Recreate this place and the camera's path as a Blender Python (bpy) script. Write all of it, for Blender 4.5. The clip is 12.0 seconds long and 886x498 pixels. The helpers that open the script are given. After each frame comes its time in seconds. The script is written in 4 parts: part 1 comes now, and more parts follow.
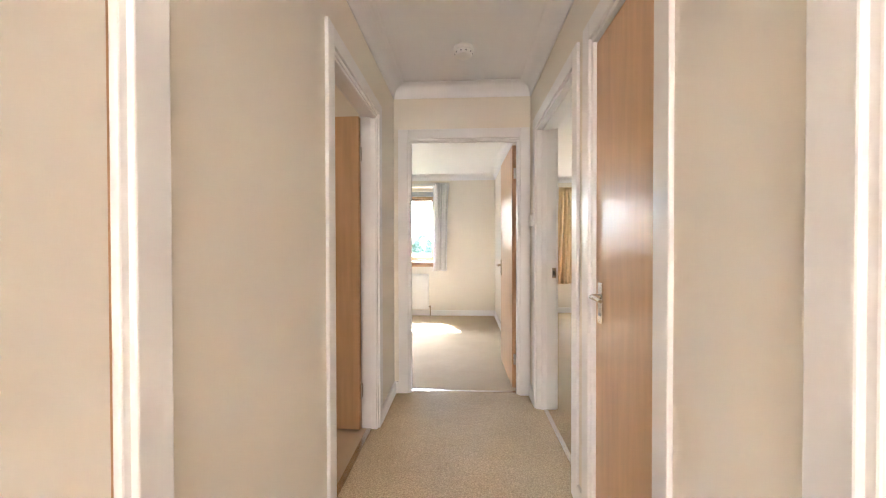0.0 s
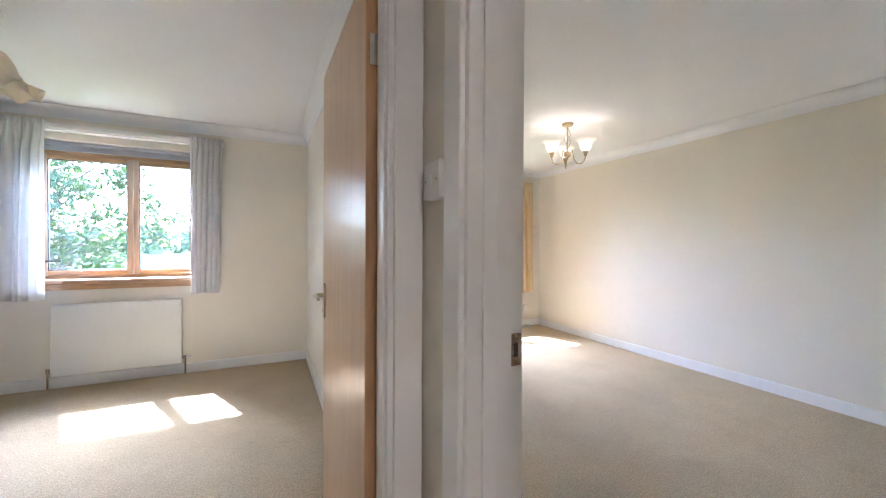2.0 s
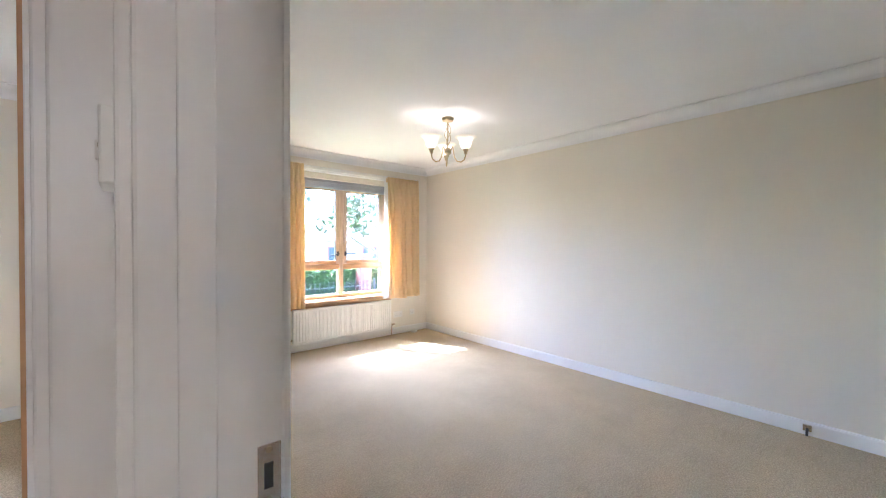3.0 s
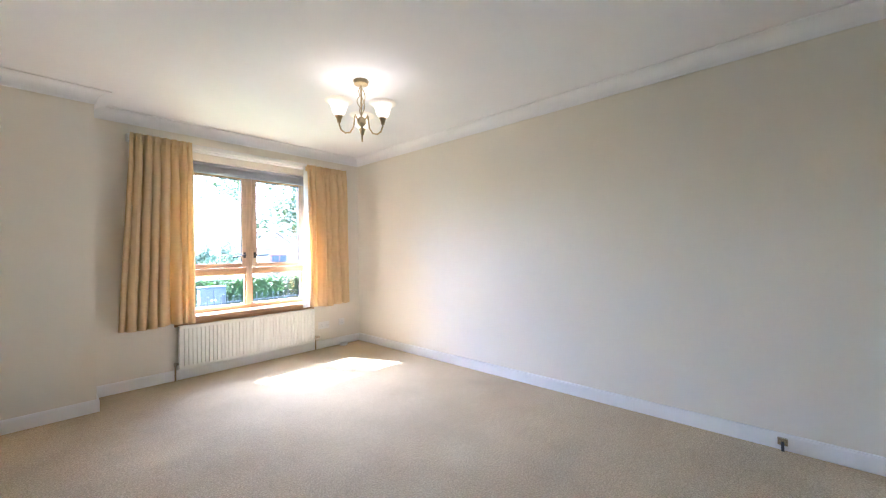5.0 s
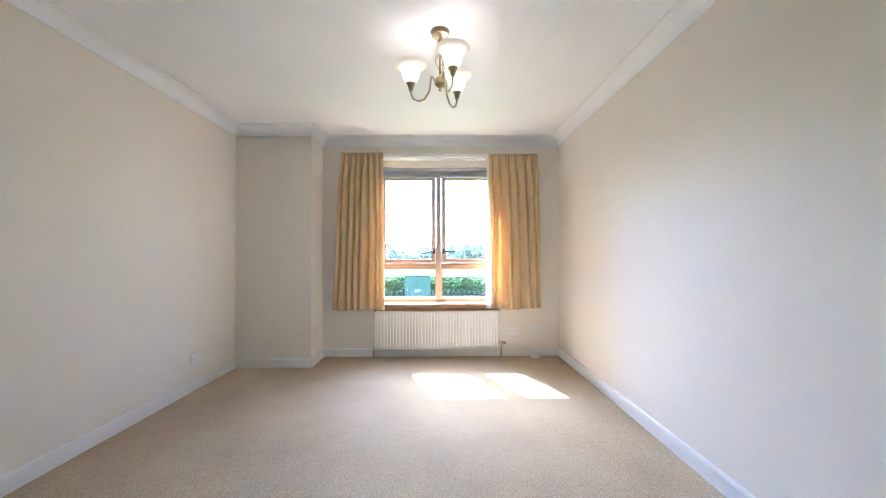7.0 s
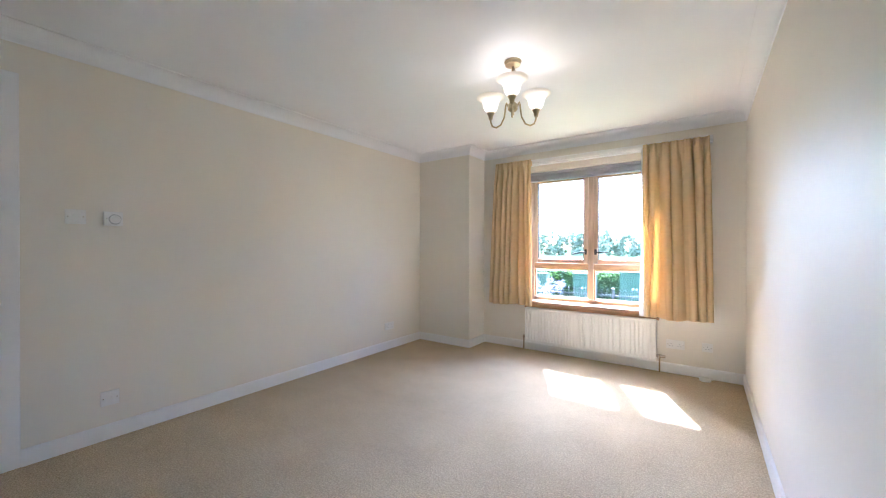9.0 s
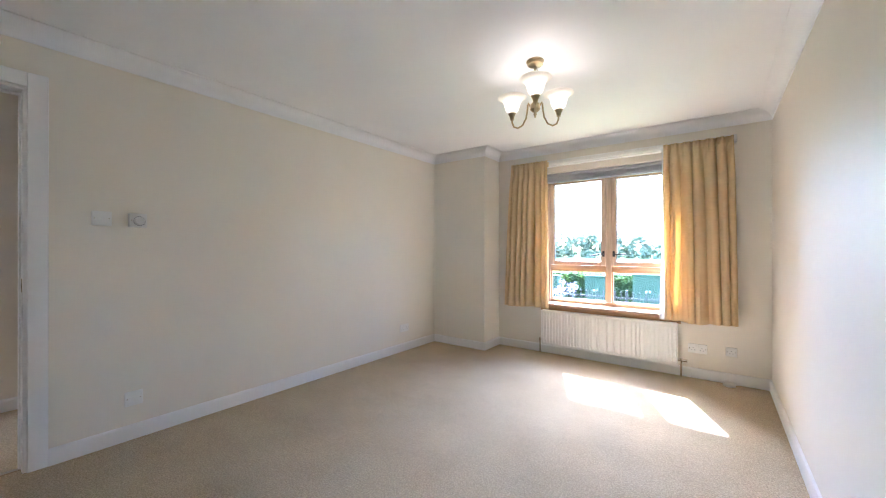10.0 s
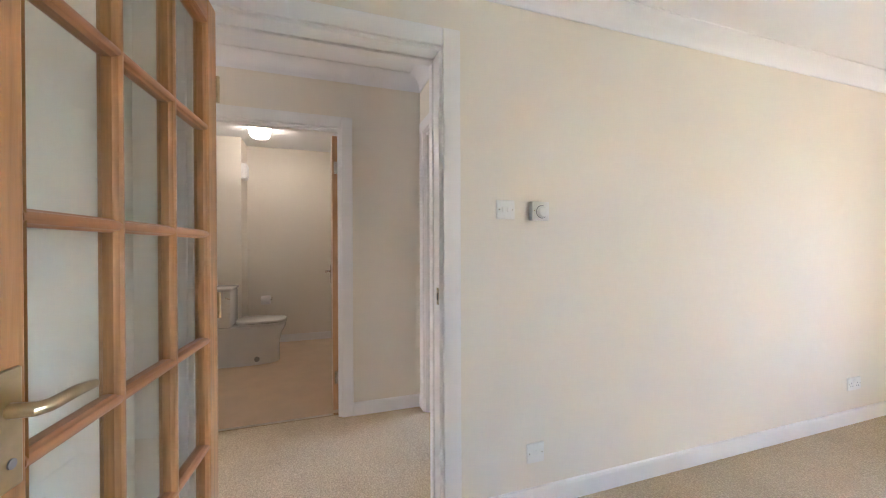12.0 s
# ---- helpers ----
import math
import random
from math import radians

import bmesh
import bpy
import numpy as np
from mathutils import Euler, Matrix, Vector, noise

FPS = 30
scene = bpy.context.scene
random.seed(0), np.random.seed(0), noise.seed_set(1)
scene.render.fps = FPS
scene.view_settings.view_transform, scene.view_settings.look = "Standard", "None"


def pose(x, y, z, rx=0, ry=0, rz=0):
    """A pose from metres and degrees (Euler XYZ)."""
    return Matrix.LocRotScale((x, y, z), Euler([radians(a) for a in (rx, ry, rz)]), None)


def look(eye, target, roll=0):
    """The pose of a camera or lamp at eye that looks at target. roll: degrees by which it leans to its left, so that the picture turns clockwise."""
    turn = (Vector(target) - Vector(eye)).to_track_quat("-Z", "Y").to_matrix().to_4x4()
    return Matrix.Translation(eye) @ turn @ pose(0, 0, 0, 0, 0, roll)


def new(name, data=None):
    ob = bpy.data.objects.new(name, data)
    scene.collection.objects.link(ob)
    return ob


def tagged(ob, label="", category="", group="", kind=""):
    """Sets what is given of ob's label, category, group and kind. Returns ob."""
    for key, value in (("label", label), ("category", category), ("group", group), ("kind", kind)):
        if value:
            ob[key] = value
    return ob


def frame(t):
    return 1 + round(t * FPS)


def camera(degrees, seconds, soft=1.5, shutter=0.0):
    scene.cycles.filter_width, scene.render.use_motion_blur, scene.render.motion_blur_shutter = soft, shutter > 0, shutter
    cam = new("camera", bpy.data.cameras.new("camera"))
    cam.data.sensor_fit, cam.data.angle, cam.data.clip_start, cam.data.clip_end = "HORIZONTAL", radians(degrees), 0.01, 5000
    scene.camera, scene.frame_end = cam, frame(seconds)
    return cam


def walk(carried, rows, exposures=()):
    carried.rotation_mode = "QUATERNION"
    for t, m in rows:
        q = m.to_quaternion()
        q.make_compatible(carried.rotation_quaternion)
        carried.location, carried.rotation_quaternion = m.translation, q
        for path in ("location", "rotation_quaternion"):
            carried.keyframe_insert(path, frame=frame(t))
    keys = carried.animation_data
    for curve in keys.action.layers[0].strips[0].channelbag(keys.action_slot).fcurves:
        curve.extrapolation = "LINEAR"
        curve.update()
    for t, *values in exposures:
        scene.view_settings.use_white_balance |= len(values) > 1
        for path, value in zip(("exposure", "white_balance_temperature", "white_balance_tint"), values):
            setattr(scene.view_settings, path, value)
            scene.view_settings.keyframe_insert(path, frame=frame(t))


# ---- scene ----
cam = camera(100.4, 12.0, soft=1.1)
PATH = [
    (0, (0.237, 0.56, 1.194), (0.127, 2.556, 1.172), -0.1),
    (0.5, (0.209, 1.207, 1.206), (0.214, 3.207, 1.182), 0.0),
    (1, (0.184, 1.766, 1.213), (0.391, 3.755, 1.186), -0.3),
    (1.5, (0.245, 2.233, 1.211), (0.758, 4.166, 1.188), 0.1),
    (2, (0.389, 2.582, 1.221), (1.244, 4.39, 1.202), 0.3),
    (2.5, (0.586, 2.759, 1.229), (1.722, 4.405, 1.21), 0.4),
    (3, (0.758, 2.789, 1.265), (2.069, 4.299, 1.239), 0.2),
    (5, (1.368, 3.035, 1.152), (2.845, 4.384, 1.163), -0.8),
    (5.5, (1.794, 3.121, 1.165), (3.15, 4.59, 1.162), -0.7),
    (6, (2.18, 3.2, 1.135), (3.271, 4.876, 1.149), -0.6),
    (6.5, (2.545, 3.214, 1.14), (3.168, 5.115, 1.147), -0.4),
    (7, (2.912, 3.134, 1.094), (2.932, 5.133, 1.127), -0.2),
    (7.5, (3.306, 3.062, 1.099), (2.77, 4.988, 1.125), -0.1),
    (9.5, (3.948, 3.033, 1.202), (2.771, 4.65, 1.194), 0.1),
    (10, (3.835, 3.011, 1.187), (2.646, 4.619, 1.187), 0.1),
    (10.5, (3.557, 2.966, 1.201), (2.3, 4.521, 1.188), 0.2),
    (11, (3.191, 2.867, 1.185), (1.764, 4.268, 1.183), 0.2),
    (11.3, (2.963, 2.834, 1.198), (1.382, 4.058, 1.186), 0.1),
    (11.5, (2.798, 2.794, 1.2), (1.119, 3.881, 1.186), 0.3),
    (11.6, (2.713, 2.798, 1.2), (0.982, 3.8, 1.186), 0.0),
    (12, (2.38, 2.773, 1.199), (0.487, 3.416, 1.189), -0.2),
]
walk(cam, [(t, look(eye, target, roll)) for t, eye, target, roll in PATH],
     exposures=[(0.0, 6.1, 5600, 18), (0.5, 6.3, 5800, 20), (1.0, 6.05, 5500, 19), (2.0, 5.35, 5200, 17), (3.0, 5.42, 5100, 17), (5.0, 5.32, 5080, 17), (7.5, 5.18, 4950, 16), (10.5, 5.17, 5080, 17), (11.0, 5.0, 5150, 17), (12.0, 6.1, 5130, 18)])

# ---- world and sun ----
SUN_WAY = Vector((0.45, -1.0, -1.40)).normalized()
world = bpy.data.worlds.new("sky")
scene.world = world
world.use_nodes = True
sky = world.node_tree.nodes.new("ShaderNodeTexSky")
sky.sky_type = 'NISHITA'
sky.sun_disc = False
sky.sun_elevation = math.asin(-SUN_WAY.z)
sky.sun_rotation = math.atan2(-SUN_WAY.x, -SUN_WAY.y)
sky.dust_density = 1.5
bg = world.node_tree.nodes["Background"]
world.node_tree.links.new(sky.outputs["Color"], bg.inputs["Color"])
bg.inputs["Strength"].default_value = 0.125
sun = new("sun", bpy.data.lights.new("sun", 'SUN'))
sun.data.energy = 2.0
sun.data.angle = radians(1.2)
sun.data.color = (1.0, 0.95, 0.86)
sun.matrix_world = look(Vector((0, 0, 20)), Vector((0, 0, 20)) + SUN_WAY)


# area lamps added outside above the view to boost sky light through both windows
for nm, eye, aim, size, watts in (("sky_fill_living", (2.88, 8.8, 2.9), (2.88, 5.0, 1.0), (1.8, 0.9), 5.5), ("sky_fill_bedroom", (-0.82, 8.4, 2.9), (-0.82, 4.8, 1.0), (1.6, 0.9), 8.0)):
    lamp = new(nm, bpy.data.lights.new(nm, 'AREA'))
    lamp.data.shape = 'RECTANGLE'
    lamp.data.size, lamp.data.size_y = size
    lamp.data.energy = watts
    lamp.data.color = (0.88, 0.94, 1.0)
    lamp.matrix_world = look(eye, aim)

# ---- materials ----
def mat(name, color, rough=0.6, metal=0.0, vary=0.06, scale=3.0, bump=0.0, bump_scale=200.0, spec=0.5, stretch=None, dark=None, fine=0.0):
    m = bpy.data.materials.new(name)
    m.use_nodes = True
    n, l = m.node_tree.nodes, m.node_tree.links
    b = n["Principled BSDF"]
    b.inputs["Roughness"].default_value = rough
    b.inputs["Metallic"].default_value = metal
    b.inputs["Specular IOR Level"].default_value = spec
    co = n.new("ShaderNodeTexCoord")
    src = co.outputs["Object"]
    if stretch:
        mp = n.new("ShaderNodeMapping")
        mp.inputs["Scale"].default_value = stretch
        l.new(src, mp.inputs["Vector"])
        src = mp.outputs["Vector"]
    tex = n.new("ShaderNodeTexNoise")
    tex.inputs["Scale"].default_value = scale
    tex.inputs["Detail"].default_value = 6
    l.new(src, tex.inputs["Vector"])
    ramp = n.new("ShaderNodeValToRGB")
    ramp.color_ramp.elements[0].position = 0.3
    ramp.color_ramp.elements[1].position = 0.72
    lo = dark or tuple(c * (1 - vary) for c in color)
    ramp.color_ramp.elements[0].color = (*lo, 1)
    ramp.color_ramp.elements[1].color = (*[min(1, c * (1 + vary * 0.4)) for c in color], 1)
    l.new(tex.outputs["Fac"], ramp.inputs["Fac"])
    out = ramp.outputs["Color"]
    if fine or bump:
        t2 = n.new("ShaderNodeTexNoise")
        t2.inputs["Scale"].default_value = bump_scale
        t2.inputs["Detail"].default_value = 3
        l.new(src, t2.inputs["Vector"])
    if fine:
        mx = n.new("ShaderNodeMixRGB")
        mx.blend_type = 'MULTIPLY'
        mx.inputs["Fac"].default_value = fine
        r2 = n.new("ShaderNodeValToRGB")
        r2.color_ramp.elements[0].position = 0.35
        r2.color_ramp.elements[1].position = 0.65
        r2.color_ramp.elements[0].color = (0.45, 0.42, 0.38, 1)
        l.new(t2.outputs["Fac"], r2.inputs["Fac"])
        l.new(out, mx.inputs[1])
        l.new(r2.outputs["Color"], mx.inputs[2])
        out = mx.outputs["Color"]
    l.new(out, b.inputs["Base Color"])
    if bump:
        bp = n.new("ShaderNodeBump")
        bp.inputs["Strength"].default_value = bump
        bp.inputs["Distance"].default_value = 0.004
        l.new(t2.outputs["Fac"], bp.inputs["Height"])
        l.new(bp.outputs["Normal"], b.inputs["Normal"])
    return m


def see_through(m, amount, color):
    """Adds light that passes through a thin cloth or leaf."""
    n, l = m.node_tree.nodes, m.node_tree.links
    tr = n.new("ShaderNodeBsdfTranslucent")
    tr.inputs["Color"].default_value = (*color, 1)
    mx = n.new("ShaderNodeMixShader")
    mx.inputs["Fac"].default_value = amount
    l.new(n["Principled BSDF"].outputs[0], mx.inputs[1])
    l.new(tr.outputs[0], mx.inputs[2])
    l.new(mx.outputs[0], n["Material Output"].inputs["Surface"])
    return m


def glow(name, color, power):
    m = bpy.data.materials.new(name)
    m.use_nodes = True
    b = m.node_tree.nodes["Principled BSDF"]
    b.inputs["Base Color"].default_value = (0.9, 0.9, 0.9, 1)
    b.inputs["Emission Color"].default_value = (*color, 1)
    b.inputs["Emission Strength"].default_value = power
    return m


def mottle(m, layers):
    """Multiplies the colour by noises of several sizes, (scale, depth) each."""
    n, l = m.node_tree.nodes, m.node_tree.links
    base = n["Principled BSDF"].inputs["Base Color"]
    out = base.links[0].from_socket
    co = n.new("ShaderNodeTexCoord")
    for scale, depth in layers:
        t = n.new("ShaderNodeTexNoise")
        t.inputs["Scale"].default_value = scale
        t.inputs["Detail"].default_value = 4
        t.inputs["Roughness"].default_value = 0.65
        l.new(co.outputs["Object"], t.inputs["Vector"])
        k = n.new("ShaderNodeMapRange")
        k.inputs["From Min"].default_value = 0.36
        k.inputs["From Max"].default_value = 0.62
        k.inputs["To Min"].default_value = 1.0 - depth
        k.inputs["To Max"].default_value = 1.0
        l.new(t.outputs["Fac"], k.inputs["Value"])
        mx = n.new("ShaderNodeMixRGB")
        mx.blend_type = 'MULTIPLY'
        mx.inputs["Fac"].default_value = 1.0
        l.new(out, mx.inputs[1])
        l.new(k.outputs[0], mx.inputs[2])
        out = mx.outputs["Color"]
    l.new(out, base)
    return m


WALL = mat("cream_paint", (0.82, 0.77, 0.675), 0.55, vary=0.03, scale=1.2, bump=0.06, bump_scale=160)
CEIL = mat("ceiling_paint", (0.87, 0.87, 0.88), 0.8, vary=0.03, scale=1.5, bump=0.06, bump_scale=120)
TRIM = mat("white_gloss", (0.86, 0.85, 0.84), 0.32, vary=0.02, scale=4)
CARPET = mottle(mat("carpet", (0.75, 0.61, 0.41), 0.95, vary=0.1, scale=2.2, bump=1.0, bump_scale=150, spec=0.1, fine=0.6), ((85.0, 0.22), (26.0, 0.08), (4.0, 0.05)))
VINYL = mat("vinyl", (0.62, 0.47, 0.31), 0.45, vary=0.08, scale=5, bump=0.05)
MAPLE = mat("maple_veneer", (0.67, 0.43, 0.235), 0.28, vary=0.12, scale=5, stretch=(6, 6, 0.5), bump=0.03, bump_scale=40)
PALE = mat("maple_edge", (0.55, 0.31, 0.15), 0.4, vary=0.2, scale=8, stretch=(6, 6, 0.6))
OAK = mat("oak_frame", (0.50, 0.255, 0.10), 0.32, vary=0.35, scale=9, stretch=(7, 7, 0.5), bump=0.1, bump_scale=30)
OAKH = mat("oak_bar", (0.44, 0.20, 0.085), 0.32, vary=0.35, scale=9, stretch=(0.5, 7, 7), bump=0.1, bump_scale=30)
PINE = mat("pine_frame", (0.64, 0.48, 0.34), 0.35, vary=0.25, scale=7, stretch=(5, 5, 0.5), bump=0.05, bump_scale=40)
PINEH = mat("pine_sill", (0.58, 0.36, 0.19), 0.35, vary=0.35, scale=7, stretch=(0.6, 6, 6), bump=0.08, bump_scale=40)
GOLD = see_through(mat("gold_curtain", (0.80, 0.65, 0.40), 0.75, vary=0.06, scale=20, bump=0.08, bump_scale=120), 0.34, (0.92, 0.67, 0.31))
WHITE_CLOTH = see_through(mat("white_curtain", (0.90, 0.89, 0.87), 0.8, vary=0.06, scale=14, bump=0.3, bump_scale=70), 0.45, (0.95, 0.95, 0.96))
ENAMEL = mat("radiator_enamel", (0.86, 0.855, 0.82), 0.3, vary=0.015, scale=3)
PLASTIC = mat("white_plastic", (0.83, 0.82, 0.79), 0.35, vary=0.02, scale=10)
GREYP = mat("grey_mark", (0.30, 0.30, 0.31), 0.4)
BRASS = mat("antique_brass", (0.52, 0.42, 0.26), 0.28, metal=1.0, vary=0.15, scale=30)
CHROME = mat("satin_metal", (0.66, 0.62, 0.55), 0.25, metal=1.0, vary=0.1, scale=40)
BLACK = mat("black_metal", (0.03, 0.03, 0.035), 0.45)
BLIND = mat("grey_blind", (0.46, 0.47, 0.53), 0.5, vary=0.05)
PORCELAIN = mat("porcelain", (0.86, 0.85, 0.82), 0.12, vary=0.01)
SHADE = see_through(mat("frosted_glass", (0.90, 0.88, 0.84), 0.35, vary=0.02), 0.55, (0.95, 0.92, 0.86))
CREAM_GLASS = see_through(mat("cream_glass", (0.86, 0.79, 0.66), 0.35, vary=0.04), 0.4, (0.9, 0.8, 0.6))
BULB = glow("bulb", (1.0, 0.86, 0.66), 0.4)
DOME = glow("dome_light", (1.0, 0.78, 0.50), 0.55)
HALL_DOME = glow("hall_dome", (1.0, 0.86, 0.70), 5.8)
GRASS = mat("grass", (0.055, 0.095, 0.03), 0.95, vary=0.4, scale=0.8, spec=0.1)
ASPHALT = mat("asphalt", (0.06, 0.06, 0.062), 0.9, vary=0.25, scale=2, bump=0.3, bump_scale=60)
LEAF = see_through(mat("leaf", (0.042, 0.07, 0.02), 0.6, vary=0.5, scale=3), 0.3, (0.05, 0.09, 0.02))
HEDGE = see_through(mat("hedge_leaf", (0.075, 0.135, 0.03), 0.6, vary=0.5, scale=4), 0.3, (0.14, 0.27, 0.04))
# distant foliage, paled so that its colour carries the haze of the air
HAZED_LEAF = mat("hazed_leaf", (0.15, 0.185, 0.115), 0.9, vary=0.4, scale=0.4, spec=0.1)
BARK = mat("bark", (0.16, 0.12, 0.09), 0.9, vary=0.4, scale=8, bump=0.6, bump_scale=20)
CABINET_GREEN = mat("green_cabinet", (0.035, 0.075, 0.045), 0.85, vary=0.15, scale=4)
CABINET_GREY = mat("grey_cabinet", (0.075, 0.085, 0.095), 0.85, vary=0.15, scale=4)
HARL = mat("harling", (0.50, 0.42, 0.40), 0.9, vary=0.1, scale=3, bump=0.3, bump_scale=40)
SLATE = mat("slate_roof", (0.12, 0.10, 0.10), 0.8, vary=0.3, scale=2)
REDBRICK = mat("red_post", (0.32, 0.12, 0.10), 0.85, vary=0.25, scale=6)
LAVENDER = mat("lavender_flower", (0.36, 0.32, 0.46), 0.8, vary=0.3, scale=20)


def glass_mat():
    m = bpy.data.materials.new("pane_glass")
    m.use_nodes = True
    n, l = m.node_tree.nodes, m.node_tree.links
    n.remove(n["Principled BSDF"])
    tr = n.new("ShaderNodeBsdfTransparent")
    tr.inputs["Color"].default_value = (0.985, 0.995, 0.985, 1)
    gl = n.new("ShaderNodeBsdfGlossy")
    gl.inputs["Roughness"].default_value = 0.02
    mx = n.new("ShaderNodeMixShader")
    lw = n.new("ShaderNodeLayerWeight")
    lw.inputs["Blend"].default_value = 0.5
    pw = n.new("ShaderNodeMath")
    pw.operation = 'POWER'
    pw.inputs[1].default_value = 5.0
    l.new(lw.outputs["Facing"], pw.inputs[0])
    k = n.new("ShaderNodeMapRange")
    k.inputs["To Min"].default_value = 0.04
    k.inputs["To Max"].default_value = 0.7
    l.new(pw.outputs[0], k.inputs["Value"])
    l.new(k.outputs[0], mx.inputs["Fac"])
    l.new(tr.outputs[0], mx.inputs[1])
    l.new(gl.outputs[0], mx.inputs[2])
    l.new(mx.outputs[0], n["Material Output"].inputs["Surface"])
    return m


GLASS = glass_mat()


# ---- mesh helpers ----
def box(bm, x0, x1, y0, y1, z0, z1, bevel=0.0):
    v = [bm.verts.new((x, y, z)) for x in (x0, x1) for y in (y0, y1) for z in (z0, z1)]
    faces = [bm.faces.new([v[i] for i in q]) for q in ((0, 1, 3, 2), (4, 6, 7, 5), (0, 4, 5, 1), (2, 3, 7, 6), (0, 2, 6, 4), (1, 5, 7, 3))]
    if bevel:
        edges = {e for f in faces for e in f.edges}
        bmesh.ops.bevel(bm, geom=list(edges), offset=bevel, segments=2, affect='EDGES', profile=0.5)
    return bm


def B(x0, x1, y0, y1, z0, z1, bevel=0.0):
    return box(bmesh.new(), x0, x1, y0, y1, z0, z1, bevel)


def lathe(profile, seg=28, at=(0, 0, 0), bm=None, axis='z'):
    """A turned shape from (radius, height) pairs."""
    bm = bm or bmesh.new()
    rings = []
    for r, h in profile:
        ring = []
        for i in range(seg):
            a = 2 * math.pi * i / seg
            p = (r * math.cos(a), r * math.sin(a), h)
            if axis == 'y':
                p = (p[0], p[2], p[1])
            elif axis == 'x':
                p = (p[2], p[0], p[1])
            ring.append(bm.verts.new((p[0] + at[0], p[1] + at[1], p[2] + at[2])))
        rings.append(ring)
    for a, b in zip(rings, rings[1:]):
        for i in range(seg):
            j = (i + 1) % seg
            bm.faces.new((a[i], a[j], b[j], b[i]))
    if profile[0][0] > 1e-4:
        bm.faces.new(rings[0][::-1])
    if profile[-1][0] > 1e-4:
        bm.faces.new(rings[-1])
    return bm


def tube(points, r, seg=10, bm=None):
    """A round bar along points; r is one radius or one for each point."""
    bm = bm or bmesh.new()
    pts = [Vector(p) for p in points]
    rs = r if isinstance(r, (list, tuple)) else [r] * len(pts)
    rings = []
    side = None
    for i, p in enumerate(pts):
        d = (pts[min(i + 1, len(pts) - 1)] - pts[max(i - 1, 0)]).normalized()
        if side is None:
            side = d.orthogonal().normalized()
        side = (side - d * side.dot(d)).normalized()
        up = d.cross(side)
        rings.append([bm.verts.new(p + (side * math.cos(2 * math.pi * k / seg) + up * math.sin(2 * math.pi * k / seg)) * rs[i]) for k in range(seg)])
    for a, b in zip(rings, rings[1:]):
        for k in range(seg):
            j = (k + 1) % seg
            bm.faces.new((a[k], a[j], b[j], b[k]))
    bm.faces.new(rings[0][::-1])
    bm.faces.new(rings[-1])
    return bm


def part(name, bm, material, parent=None, label="", smooth=False):
    me = bpy.data.meshes.new(name)
    bmesh.ops.recalc_face_normals(bm, faces=bm.faces)
    if smooth:
        for f in bm.faces:
            f.smooth = True
    bm.to_mesh(me)
    bm.free()
    me.materials.append(material)
    ob = new(name, me)
    if smooth:
        me.set_sharp_from_angle(angle=radians(40))
    if parent:
        ob.parent = parent
    if label:
        ob["label"] = label
    return ob


def thing(name, label, category, at=(0, 0, 0), rz=0.0, group="", kind=""):
    e = new(name)
    e.matrix_world = pose(*at, 0, 0, rz)
    e.empty_display_size = 0.1
    return tagged(e, label, category, group, kind)


def structure(name, bm, material, label, category):
    return tagged(part(name, bm, material), label, category, kind="structure")


# ---- the plan ----
XW, XE = 0.905, 4.215          # living room
YS, YN = 2.2, 7.15
BOXX, BOXY = 1.65, 6.785
HW, HE = -0.32, 0.768          # hall
HN, HS = 3.51, -2.4
CL, CH = 2.37, 2.46            # ceilings of the rooms and of the hall
TOP = 2.62
BDX0, BDX1 = -0.214, 0.691     # bedroom door
LDY0, LDY1 = 2.346, 3.280        # living room door
TDY0, TDY1 = 2.095, 2.94       # toilet door
CDY0, CDY1 = 1.59, 2.128        # hall cupboard door
HEAD = 2.046
BYN = 6.79                     # bedroom window wall
WX0, WX1, WZ0, WZ1 = 2.21, 3.56, 0.56, 2.06      # living window opening
VX0, VX1, VZ0, VZ1 = -1.42, -0.22, 0.90, 2.10    # bedroom window opening


def wall_x(name, x0, x1, y0, y1, holes, label, top=TOP):
    """A wall that runs along y, with holes (y0, y1, z0, z1)."""
    bm = bmesh.new()
    y = y0
    for a, b, c, d in sorted(holes):
        box(bm, x0, x1, y, a, 0, top)
        if c > 0:
            box(bm, x0, x1, a, b, 0, c)
        box(bm, x0, x1, a, b, d, top)
        y = b
    box(bm, x0, x1, y, y1, 0, top)
    return structure(name, bm, WALL, label, "wall")


def wall_y(name, y0, y1, x0, x1, holes, label, top=TOP, low=0.0):
    bm = bmesh.new()
    x = x0
    for a, b, c, d in sorted(holes):
        box(bm, x, a, y0, y1, low, top)
        if c > 0:
            box(bm, a, b, y0, y1, low, c)
        box(bm, a, b, y0, y1, d, top)
        x = b
    box(bm, x, x1, y0, y1, low, top)
    return structure(name, bm, WALL, label, "wall")


CREAM = "smooth plastered wall painted cream"
wall_x("wall_hall_east", HE, XW, HS, BYN - 0.002, [(0.27, 1.08, 0, HEAD), (CDY0, CDY1, 0, HEAD), (LDY0, LDY1, 0, HEAD)], CREAM + " between hall and living room")
wall_x("wall_hall_west", HW - 0.10, HW, HS, HN, [(0.35, 1.15, 0, HEAD), (TDY0, TDY1, 0, HEAD)], CREAM + " beside the toilet door")
wall_y("wall_hall_north", HN, HN + 0.10, -2.9, HE - 0.001, [(BDX0, BDX1, 0, HEAD)], CREAM + " round the bedroom door")
wall_y("wall_hall_south", HS - 0.12, HS, -0.6, 1.1, [], CREAM + " closing the hall")
